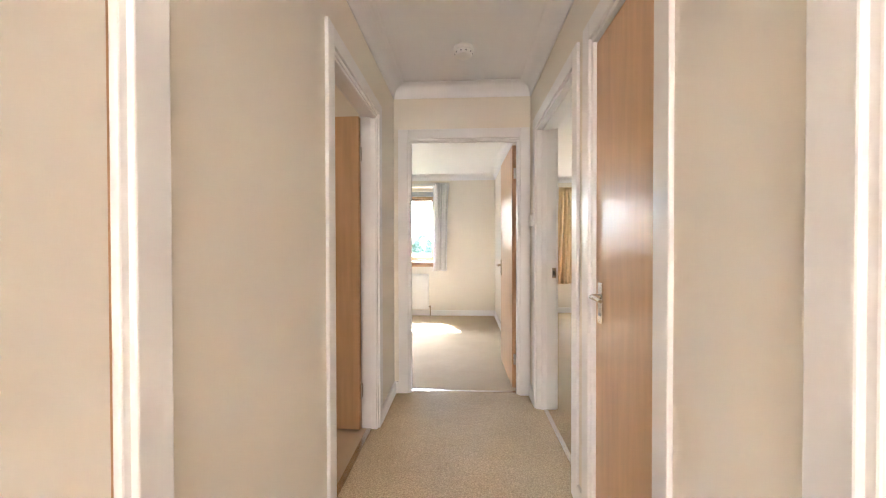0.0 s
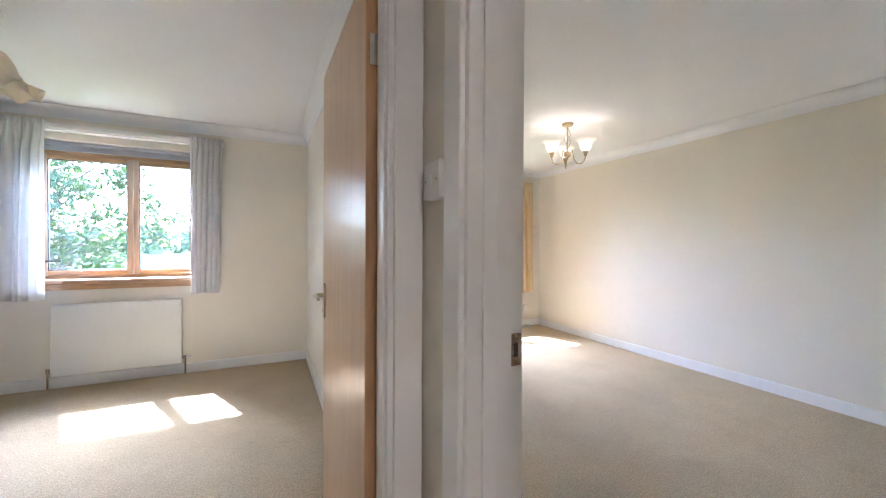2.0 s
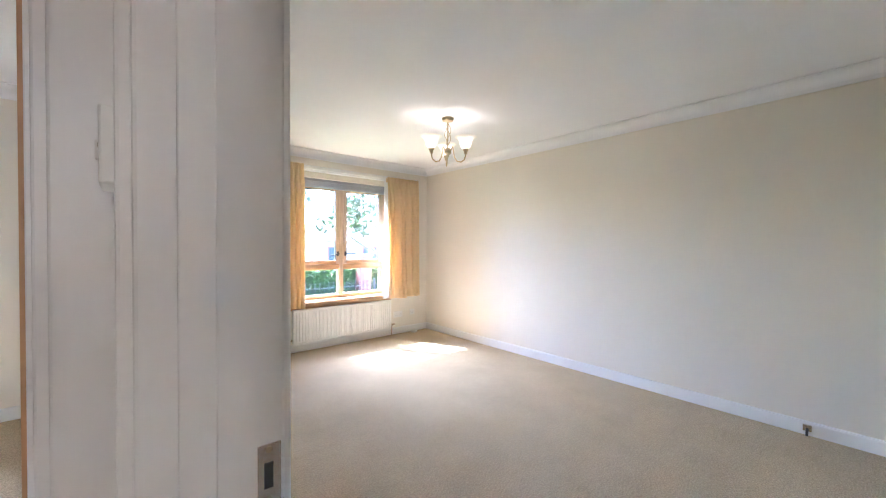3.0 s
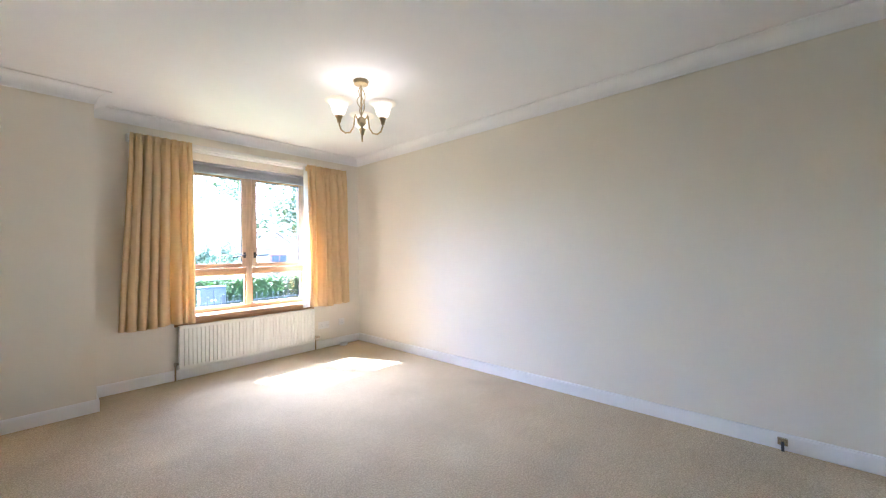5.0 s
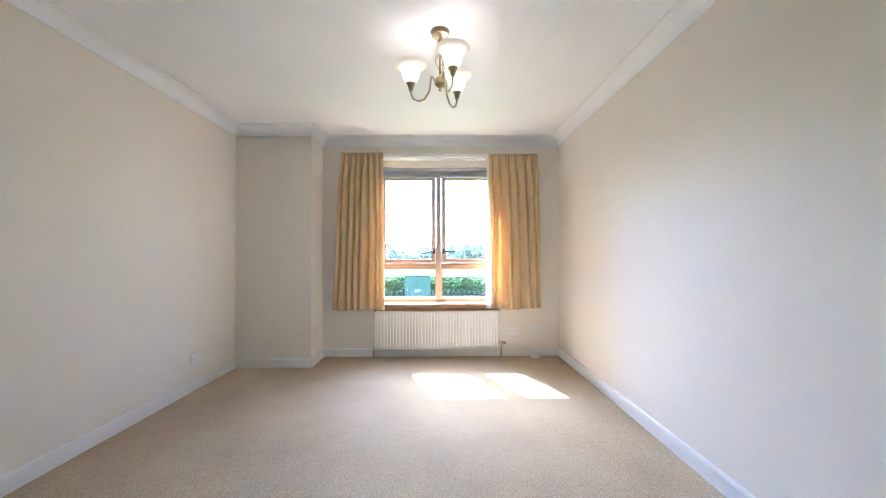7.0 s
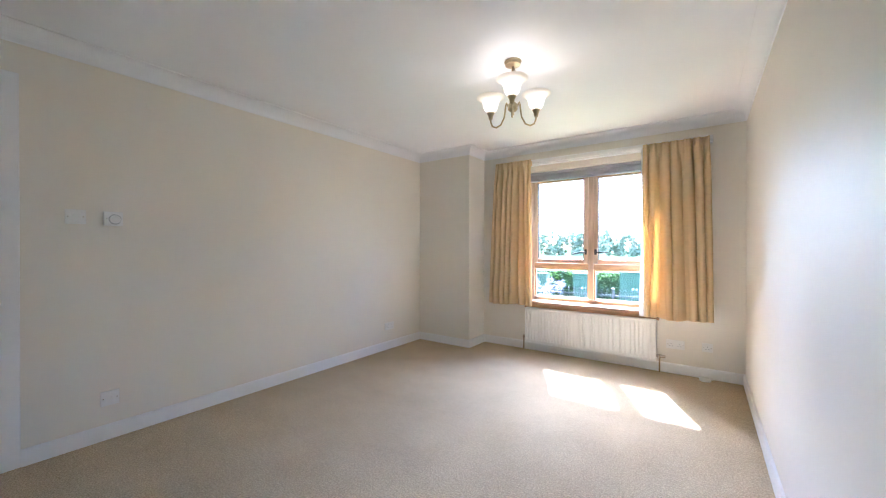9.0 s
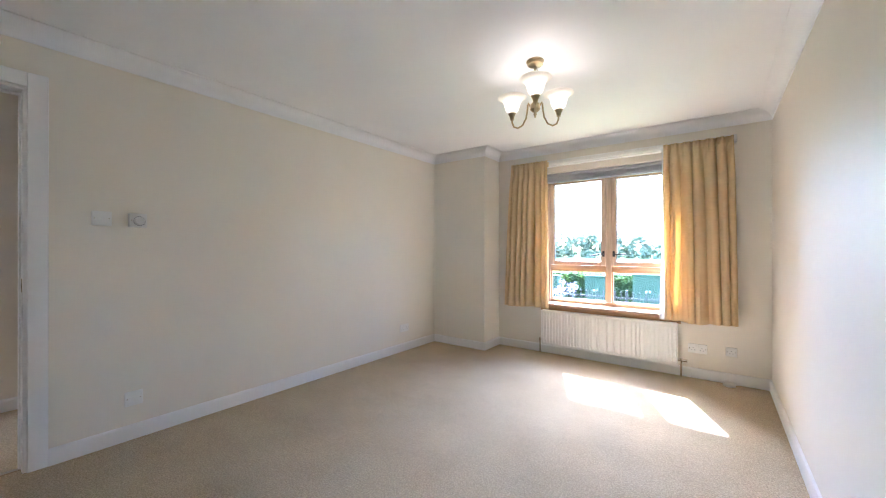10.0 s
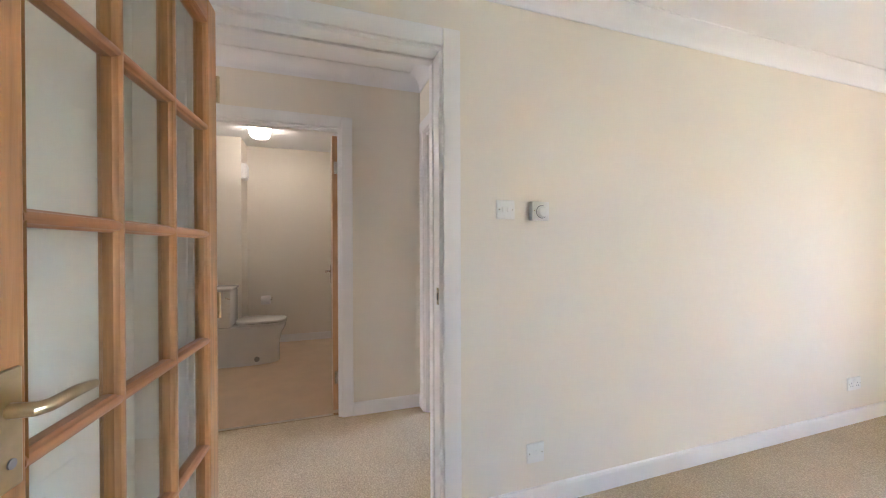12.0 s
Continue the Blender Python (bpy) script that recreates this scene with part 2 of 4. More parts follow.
wall_y("wall_bedroom_north", BYN, BYN + 0.30, -3.0, XW, [(VX0, VX1, VZ0, VZ1)], CREAM + " with the bedroom window", low=-0.9)
wall_x("wall_bedroom_west", -2.9, -2.78, HN + 0.1, BYN, [], CREAM + " in the bedroom")
wall_y("wall_pier", BOXY, YN + 0.3, XW + 0.001, BOXX, [], "boxed-out corner of the wall painted cream", low=-0.9)
wall_y("wall_living_north", YN, YN + 0.30, BOXX + 0.001, XE + 0.2, [(WX0, WX1, WZ0, WZ1)], CREAM + " with the living room window", low=-0.9)
wall_x("wall_living_east", XE, XE + 0.15, YS - 0.15, YN - 0.001, [], "long blank " + CREAM)
wall_y("wall_living_south", YS - 0.12, YS, XW + 0.001, XE - 0.001, [], CREAM + " behind the glazed door")
wall_x("wall_toilet_west", -2.87, -2.73, 0.9, 3.08, [], CREAM + " at the back of the toilet")
wall_y("wall_toilet_north", 2.985, 3.09, -2.729, HW - 0.101, [], CREAM + " beside the open toilet door")
wall_y("wall_toilet_south", 0.9, 1.0, -2.729, HW - 0.101, [], CREAM + " behind the toilet")
wall_y("wall_toilet_duct", 1.001, 1.95, -2.728, -2.35, [], "boxed-in pipe duct painted cream")
wall_y("wall_cupboard_back", 1.45, 1.5, XW + 0.001, 1.5, [], "plain inner wall of the cupboard")

structure("floor_living", B(XW - 0.08, XE + 0.1, YS - 0.1, YN + 0.1, -0.15, 0), CARPET, "beige cut-pile carpet in the living room", "floor")
structure("floor_hall", B(HW - 0.05, XW - 0.081, HS - 0.1, HN + 0.05, -0.15, -0.001), CARPET, "beige cut-pile carpet in the hall", "floor")
structure("floor_bedroom", B(-2.9, XW - 0.1, HN + 0.051, BYN + 0.1, -0.15, 0), CARPET, "beige cut-pile carpet in the bedroom", "floor")
structure("floor_toilet", B(-2.8, HW - 0.051, 0.9, 3.08, -0.15, -0.002), VINYL, "plain tan vinyl flooring in the toilet", "floor")
structure("ceiling_living", B(XW - 0.05, XE + 0.1, YS - 0.1, YN + 0.1, CL, CL + 0.2), CEIL, "smooth white painted ceiling", "ceiling")
structure("ceiling_bedroom", B(-2.9, XW - 0.06, HN + 0.05, BYN + 0.1, CL, CL + 0.2), CEIL, "smooth white painted bedroom ceiling", "ceiling")
structure("ceiling_hall", B(HW - 0.05, XW - 0.06, HS - 0.1, HN + 0.04, CH, CH + 0.15), CEIL, "smooth white painted hall ceiling", "ceiling")
structure("ceiling_toilet", B(-2.85, HW - 0.06, 0.9, 3.08, CH, CH + 0.15), CEIL, "smooth white painted toilet ceiling", "ceiling")


def run(profile, a, b, inward, name, material, label, category, ma=0, mb=0):
    """A moulding with a profile of (out from the wall, height), from a to b along a wall."""
    bm = bmesh.new()
    a, b, n = Vector((*a, 0)), Vector((*b, 0)), Vector((*inward, 0))
    along = (b - a).normalized()
    rows = [[bm.verts.new(p + n * d + along * d * m + Vector((0, 0, h))) for d, h in profile] for p, m in ((a, -ma), (b, mb))]
    k = len(profile)
    for i in range(k):
        j = (i + 1) % k
        bm.faces.new((rows[0][i], rows[0][j], rows[1][j], rows[1][i]))
    bm.faces.new(rows[0])
    bm.faces.new(rows[1][::-1])
    return structure(name, bm, material, label, category)


SKIRT = [(-0.004, 0), (0.016, 0), (0.016, 0.078), (0.012, 0.09), (-0.004, 0.092)]


def cove(top, s=0.08):
    pts = [(-0.004, top + 0.004), (-0.004, top - s - 0.012), (0.006, top - s - 0.012), (0.008, top - s)]
    for i in range(1, 8):
        a = math.pi / 2 * i / 8
        pts.append((0.008 + (s - 0.008) * (1 - math.cos(a)), top - s + (s - 0.008) * math.sin(a)))
    return pts + [(s, top - 0.008), (s + 0.012, top - 0.006), (s + 0.012, top + 0.004)]


CW = 0.07   # width of the door casings
LIVING = [((XW, YS), (XW, LDY0 - CW), (1, 0)), ((XW, LDY1 + CW), (XW, BOXY), (1, 0)), ((XW, BOXY), (BOXX, BOXY), (0, -1), 0, 1), ((BOXX, BOXY), (BOXX, YN), (1, 0), 1, 0),
          ((BOXX, YN), (XE, YN), (0, -1)), ((XE, YN), (XE, YS), (-1, 0)), ((XE, YS), (XW, YS), (0, 1))]
BED = [((HE, HN + 0.1), (HE, BYN), (-1, 0)), ((HE, BYN), (-2.78, BYN), (0, -1)), ((-2.78, BYN), (-2.78, HN + 0.1), (1, 0)), ((-2.78, HN + 0.1), (BDX0 - CW, HN + 0.1), (0, 1))]
HALL = [((HE, HS), (HE, 0.27 - CW), (-1, 0)), ((HE, 1.08 + CW), (HE, CDY0 - CW), (-1, 0)), ((HE, CDY1 + CW), (HE, LDY0 - CW), (-1, 0)), ((HE, LDY1 + CW), (HE, HN), (-1, 0)),
        ((HW, HS), (HW, 0.35 - CW), (1, 0)), ((HW, 1.15 + CW), (HW, TDY0 - CW), (1, 0)), ((HW, TDY1 + CW), (HW, HN), (1, 0)), ((HW, HN), (BDX0 - CW, HN), (0, -1)), ((HW, HS), (HE, HS), (0, 1))]
TOILET = [((-2.73, 1.95), (-2.73, 2.985), (1, 0)), ((-2.73, 2.985), (HW - 0.1, 2.985), (0, -1)), ((-2.35, 1.95), (-2.73, 1.95), (0, 1)), ((-2.35, 1.0), (-2.35, 1.95), (1, 0))]
for rows in (LIVING, BED, HALL, TOILET):
    for a, b, n, *ends in rows:
        run(SKIRT, a, b, n, "baseboard", TRIM, "white gloss painted skirting board", "baseboard", *ends)
for a, b, n, *ends in [((XW, YS), (XW, BOXY), (1, 0)), *LIVING[2:]]:
    run(cove(CL), a, b, n, "coving", CEIL, "white plaster coving along the ceiling", "coving", *ends)
for a, b, n in [BED[0], BED[1], BED[2], ((-2.78, HN + 0.1), (HE, HN + 0.1), (0, 1))]:
    run(cove(CL), a, b, n, "coving", CEIL, "white plaster coving along the bedroom ceiling", "coving")
for a, b, n in [((HE, HS), (HE, HN), (-1, 0)), ((HW, HS), (HW, HN), (1, 0)), ((HW, HN), (HE, HN), (0, -1)), ((HW, HS), (HE, HS), (0, 1))]:
    run(cove(CH, 0.085), a, b, n, "coving", CEIL, "white plaster coving along the hall ceiling", "coving")


# ---- doors ----
def frame_x(name, x0, x1, y0, y1, label, stop):
    """Lining and casings of a doorway in a wall that runs along y. stop: x of the door stop."""
    e = thing(name, label, "door frame", (x0, y0, 0), kind="structure")
    o = Vector((x0, y0, 0))

    def bx(nm, a, b, c, d, f, g, bev=0.004):
        part(nm, B(a - o.x, b - o.x, c - o.y, d - o.y, f, g, bev), TRIM, e)
    for s, yy in ((-1, y0), (1, y1)):
        bx("lining", x0 - 0.003, x1 + 0.003, min(yy, yy - s * 0.024), max(yy, yy - s * 0.024), 0, HEAD - 0.024)
        bx("stop", stop, stop + 0.035, min(yy - s * 0.024, yy - s * 0.031), max(yy - s * 0.024, yy - s * 0.031), 0, HEAD - 0.036, 0.002)
        for xx, d in ((x0, -0.016), (x1, 0.016)):
            bx("casing", min(xx, xx + d), max(xx, xx + d), min(yy - s * 0.008, yy + s * CW), max(yy - s * 0.008, yy + s * CW), 0, HEAD + CW)
    bx("head_lining", x0 - 0.003, x1 + 0.003, y0, y1, HEAD - 0.024, HEAD)
    bx("head_stop", stop, stop + 0.035, y0 + 0.024, y1 - 0.024, HEAD - 0.036, HEAD - 0.024, 0.002)
    for xx, d in ((x0, -0.016), (x1, 0.016)):
        bx("head_casing", min(xx, xx + d), max(xx, xx + d), y0 + 0.009, y1 - 0.009, HEAD - 0.008, HEAD + CW)
    return e


def frame_y(name, y0, y1, x0, x1, label, stop):
    e = thing(name, label, "door frame", (x0, y0, 0), kind="structure")
    o = Vector((x0, y0, 0))

    def bx(nm, a, b, c, d, f, g, bev=0.004):
        part(nm, B(a - o.x, b - o.x, c - o.y, d - o.y, f, g, bev), TRIM, e)
    for s, xx in ((-1, x0), (1, x1)):
        bx("lining", min(xx, xx - s * 0.024), max(xx, xx - s * 0.024), y0 - 0.003, y1 + 0.003, 0, HEAD - 0.024)
        bx("stop", min(xx - s * 0.024, xx - s * 0.031), max(xx - s * 0.024, xx - s * 0.031), stop, stop + 0.035, 0, HEAD - 0.036, 0.002)
        for yy, d in ((y0, -0.016), (y1, 0.016)):
            bx("casing", min(xx - s * 0.008, xx + s * CW), max(xx - s * 0.008, xx + s * CW), min(yy, yy + d), max(yy, yy + d), 0, HEAD + CW)
    bx("head_lining", x0, x1, y0 - 0.003, y1 + 0.003, HEAD - 0.024, HEAD)
    bx("head_stop", x0 + 0.024, x1 - 0.024, stop, stop + 0.035, HEAD - 0.036, HEAD - 0.024, 0.002)
    for yy, d in ((y0, -0.016), (y1, 0.016)):
        bx("head_casing", x0 + 0.009, x1 - 0.009, min(yy, yy + d), max(yy, yy + d), HEAD - 0.008, HEAD + CW)
    return e


FL = "white gloss painted door frame with flat casings"
frame_x("door_frame_1", HE, XW, LDY0, LDY1, FL + " of the living room", 0.80)
frame_x("door_frame_2", HW - 0.10, HW, TDY0, TDY1, FL + " of the toilet", HW - 0.04)
frame_x("door_frame_3", HE, XW, CDY0, CDY1, FL + " of the hall cupboard", 0.80)
frame_y("door_frame_4", HN, HN + 0.10, BDX0, BDX1, FL + " of the bedroom", 3.52)
frame_x("door_frame_5", HW - 0.10, HW, 0.35, 1.15, FL + " beside the hall entrance", HW - 0.095)
frame_x("door_frame_6", HE, XW, 0.27, 1.08, FL + " near the hall entrance", 0.82)


def handle(parent, x, z, side, way, metal=CHROME):
    """A lever handle on a back plate; the door lies in the xz plane, side is +1 or -1 along y, way where the lever points along x."""
    y = side * 0.002
    plate = part("back_plate", B(x - 0.021, x + 0.021, min(y, y + side * 0.007), max(y, y + side * 0.007), z - 0.105, z + 0.055, 0.003), metal, parent, "metal back plate")
    part("lever", tube([(x, y, z), (x, y + side * 0.036, z), (x + way * 0.012, y + side * 0.043, z), (x + way * 0.06, y + side * 0.044, z + 0.001), (x + way * 0.105, y + side * 0.042, z - 0.004)], [0.011, 0.0095, 0.0095, 0.009, 0.007], 12), metal, plate, "metal lever handle", smooth=True)
    part("keyhole", lathe([(0.0, 0), (0.007, 0), (0.007, 0.002), (0.0, 0.002)], 14, (x, y + side * 0.0075, z - 0.07), axis='y'), GREYP, plate)


def flush_door(name, label, at, rz, width, hand=1, both=True, lever=1.0, metal=CHROME, material=None):
    """A flush veneered leaf, hinged at its origin, lying along +x; thickness towards +y."""
    e = thing(name, label, "door", at, rz, kind="structure")
    h = HEAD - 0.034
    leaf = part("leaf", B(0.004, width, 0, 0.04, 0.012, h, 0.002), material or MAPLE, e)
    part("edge_band", B(0.0, 0.0038, 0.001, 0.039, 0.013, h - 0.002), PALE, e, "darker timber door edge")
    part("edge_band", B(width + 0.0002, width + 0.003, 0.001, 0.039, 0.013, h - 0.002), PALE, e, "darker timber door edge")
    up = thing_local("handle_set", e, (0, 0, 0))
    handle(up, width - 0.06, 0.99, -1, -1, metal)
    if both:
        up2 = thing_local("handle_set", e, (0, 0.04, 0))
        handle(up2, width - 0.06, 0.99, 1, -1, metal)
    for z in (0.25, 1.78):
        hinge = part("hinge", tube([(-0.004, -0.004, z - 0.045), (-0.004, -0.004, z + 0.045)], 0.006, 10), CHROME, e, "steel butt hinge")
        part("hinge_leaf", B(-0.006, -0.0005, 0.0, 0.03, z - 0.045, z + 0.045), CHROME, hinge)
    return e


def thing_local(name, parent, at):
    o = new(name)
    o.parent = parent
    o.location = at
    o.empty_display_size = 0.05
    return o


# bedroom door, wide open into the bedroom
flush_door("door_bedroom", "maple-veneered flush door standing open into the bedroom", (BDX1 - 0.012, HN + 0.12, 0), 91.0, 0.785, metal=BRASS)
# toilet door, open into the toilet
flush_door("door_toilet", "maple-veneered flush door standing open into the toilet", (HW - 0.105, TDY1 - 0.024, 0), 179.0, 0.71)
# cupboard door, closed
flush_door("door_cupboard", "narrow maple-veneered flush cupboard door, closed", (HE + 0.052, CDY0 + 0.026, 0), 90.0, CDY1 - CDY0 - 0.054)
flush_door("door_hall_west", "cream painted flush door with a timber edge, closed", (HW - 0.05, 1.125, 0), -90.0, 0.75, material=WALL)
flush_door("door_hall_east", "white painted flush door, closed, near the hall entrance", (HE + 0.012, 1.055, 0), -90.0, 0.76, material=TRIM)

strip_at = [("living", B(XW - 0.09, XW - 0.06, LDY0 + 0.025, LDY1 - 0.025, 0, 0.004)), ("bedroom", B(BDX0 + 0.025, BDX1 - 0.025, HN + 0.04, HN + 0.07, 0, 0.004)), ("toilet", B(HW - 0.07, HW - 0.04, TDY0 + 0.025, TDY1 - 0.025, 0, 0.004))]
for nm, bm in strip_at:
    tagged(part("threshold_strip", bm, CHROME), "thin metal carpet strip in the " + nm + " doorway", "threshold strip", kind="structure")
strike = thing("strike_plate", "small metal strike plate let into the white door jamb", "strike plate", (0.888, LDY1 - 0.024, 0.99))
part("plate", B(-0.012, 0.014, -0.002, 0.001, -0.036, 0.036), CHROME, strike)
part("slot", B(-0.005, 0.005, -0.003, -0.0021, -0.016, 0.014), BLACK, strike)
for z in (-0.03, 0.03):
    part("screw", lathe([(0.0, -0.0035), (0.004, -0.0035), (0.004, -0.002)], 10, (0, 0, z), axis='y'), BRASS, strike)


def glazed_door():
    """A fifteen-pane hardwood door, hinged at its origin, along +x."""
    e = thing("glazed_door", "varnished oak door with fifteen clear glass panes, standing open", "door", (XW + 0.006, LDY0 + 0.055, 0), -4.4, kind="structure")
    W, H0, H1 = 0.875, 0.012, HEAD - 0.03
    a, b = 0.075, W - 0.088
    g0, g1 = 0.20, 1.94
    part("hinge_stile", B(0, a, 0, 0.042, H0, H1, 0.003), OAK, e)
    part("lock_stile", B(b, W, 0, 0.042, H0, H1, 0.003), OAK, e)
    part("top_rail", B(a, b, 0.001, 0.041, g1, H1), OAKH, e)
    part("bottom_rail", B(a, b, 0.001, 0.041, H0, g0), OAKH, e)
    xs = [a + (b - a) * i / 3 for i in range(4)]
    zs = [g0 + (g1 - g0) * i / 5 for i in range(6)]
    sec = [(-0.0135, 0.012), (-0.010, 0.009), (-0.0085, 0.003), (-0.004, 0.0), (0.004, 0.0), (0.0085, 0.003), (0.010, 0.009), (0.0135, 0.012)]

    def moulded(length, along, at, half=0):
        bm = bmesh.new()
        s = sec if half == 0 else ([p for p in sec if p[0] > 0] if half > 0 else [p for p in sec if p[0] < 0])
        s = [(p[0], p[1]) for p in s]
        loop = s + [(p[0], 0.042 - p[1]) for p in reversed(s)]
        ends = []
        for d in (0, length):
            ends.append([bm.verts.new((at[0] + (q[0] if along == 'z' else d), q[1], at[1] + (d if along == 'z' else q[0]))) for q in loop])
        k = len(loop)
        for i in range(k):
            bm.faces.new((ends[0][i], ends[0][(i + 1) % k], ends[1][(i + 1) % k], ends[1][i]))
        bm.faces.new(ends[0])
        bm.faces.new(ends[1][::-1])
        return bm
    for x in xs[1:3]:
        part("glazing_bar", moulded(g1 - g0, 'z', (x, g0)), OAK, e, smooth=True)
    for z in zs[1:5]:
        part("glazing_bar", moulded(b - a, 'x', (a, z)), OAKH, e, smooth=True)
    for x, hf in ((a, 1), (b, -1)):
        part("glazing_bead", moulded(g1 - g0, 'z', (x, g0), hf), OAK, e, smooth=True)
    for z, hf in ((g0, 1), (g1, -1)):
        part("glazing_bead", moulded(b - a, 'x', (a, z), hf), OAKH, e, smooth=True)
    for i in range(3):
        for j in range(5):
            p = part("pane", B(xs[i] + 0.008, xs[i + 1] - 0.008, 0.019, 0.023, zs[j] + 0.008, zs[j + 1] - 0.008), GLASS, e)
            p.visible_shadow = False
    hs = thing_local("handle_set", e, (0, 0.042, 0))
    handle(hs, W - 0.05, 0.985, 1, -1, BRASS)
    hs = thing_local("handle_set", e, (0, 0, 0))
    handle(hs, W - 0.05, 0.985, -1, -1, BRASS)
    for z in (0.25, 1.0, 1.75):
        part("hinge", tube([(-0.004, 0.046, z - 0.045), (-0.004, 0.046, z + 0.045)], 0.006, 10), BRASS, e, "brass butt hinge")


glazed_door()


# ---- windows ----
def bar(parent, nm, x0, x1, y0, y1, z0, z1, material, bev=0.005):
    return part(nm, B(x0, x1, y0, y1, z0, z1, bev), material, parent)


def sash(parent, x0, x1, z0, z1, y, w=0.045, lever=0):
    """An opening light: four rails and a pane, in local coordinates."""
    s = thing_local("sash", parent, (0, 0, 0))
    bar(s, "stile", x0, x0 + w, y, y + 0.05, z0, z1, PINE)
    bar(s, "stile", x1 - w, x1, y, y + 0.05, z0, z1, PINE)
    bar(s, "rail", x0 + w, x1 - w, y + 0.001, y + 0.049, z0, z0 + w, PINEH)
    bar(s, "rail", x0 + w, x1 - w, y + 0.001, y + 0.049, z1 - w, z1, PINEH)
    for a, b, c, d in ((x0 + w, x0 + w + 0.006, z0 + w, z1 - w), (x1 - w - 0.006, x1 - w, z0 + w, z1 - w), (x0 + w + 0.006, x1 - w - 0.006, z0 + w, z0 + w + 0.006), (x0 + w + 0.006, x1 - w - 0.006, z1 - w - 0.006, z1 - w)):
        bar(s, "gasket", a, b, y + 0.012, y + 0.038, c, d, BLACK, 0)
    p = part("pane", B(x0 + w - 0.004, x1 - w + 0.004, y + 0.022, y + 0.028, z0 + w - 0.004, z1 - w + 0.004), GLASS, s)
    p.visible_shadow = False
    if lever:
        lx = x1 - w / 2 if lever > 0 else x0 + w / 2
        hz = z0 + 0.13
        hn = part("catch_plate", B(lx - 0.012, lx + 0.012, y - 0.01, y, hz - 0.03, hz + 0.03, 0.003), BLACK, s)
        part("catch_lever", tube([(lx, y - 0.01, hz), (lx, y - 0.04, hz), (lx - lever * 0.03, y - 0.05, hz - 0.004), (lx - lever * 0.13, y - 0.045, hz - 0.012 * (1 + lever))], 0.008, 8), BLACK, s, "black window catch", smooth=True)


def window_living():
    e = thing("window_1", "varnished pine window with two casements over two fixed lights", "window", (WX0, YN, WZ0), kind="structure")
    w, h, y = WX1 - WX0, WZ1 - WZ0, 0.13
    f = 0.05
    mid = 2.905 - WX0
    t0, t1 = 0.945 - WZ0, 1.005 - WZ0
    bar(e, "frame", 0, f, y, y + 0.09, 0, h, PINE)
    bar(e, "frame", w - f, w, y, y + 0.09, 0, h, PINE)
    bar(e, "frame", f, w - f, y + 0.001, y + 0.089, 0, f, PINEH)
    bar(e, "frame", f, w - f, y + 0.001, y + 0.089, h - f - 0.02, h, PINEH)
    bar(e, "mullion", mid - 0.028, mid + 0.028, y + 0.002, y + 0.088, f, h - f - 0.02, PINE)
    for a, b, lev in ((f, mid - 0.028, 1), (mid + 0.028, w - f, -1)):
        bar(e, "transom", a, b, y + 0.003, y + 0.087, t0, t1, PINEH)
        sash(e, a + 0.002, b - 0.002, t1 + 0.002, h - f - 0.022, y - 0.006, 0.045, lev)
        for k, (p, q, r, s2) in enumerate(((a, b, f, f + 0.012), (a, b, t0 - 0.012, t0), (a, a + 0.012, f + 0.012, t0 - 0.012), (b - 0.012, b, f + 0.012, t0 - 0.012))):
            bar(e, "glazing_bead", p, q, y + 0.025, y + 0.06, r, s2, PINEH, 0)
        p = part("pane", B(a + 0.002, b - 0.002, y + 0.045, y + 0.05, f + 0.002, t0 - 0.002), GLASS, e)
        p.visible_shadow = False
    part("window_sill", B(-0.03, w + 0.03, -0.06, y, -0.024, 0.012, 0.008), PINEH, e, "varnished pine sill board")
    part("sill_apron", B(-0.01, w + 0.01, -0.016, -0.001, -0.075, -0.025, 0.003), PINEH, e, "varnished pine apron under the sill")
    b = thing("roller_blind", "rolled-up grey venetian blind under the window head", "blind", (WX0, YN, WZ1))
    part("head_rail", B(0.01, w - 0.01, 0.05, 0.09, -0.035, -0.003, 0.003), BLIND, b)
    for i in range(6):
        part("slat", B(0.012, w - 0.012, 0.052 , 0.088, -0.045 - i * 0.0085, -0.040 - i * 0.0085), BLIND, b)
    part("bottom_rail", B(0.012, w - 0.012, 0.054, 0.086, -0.108, -0.093, 0.002), BLIND, b)


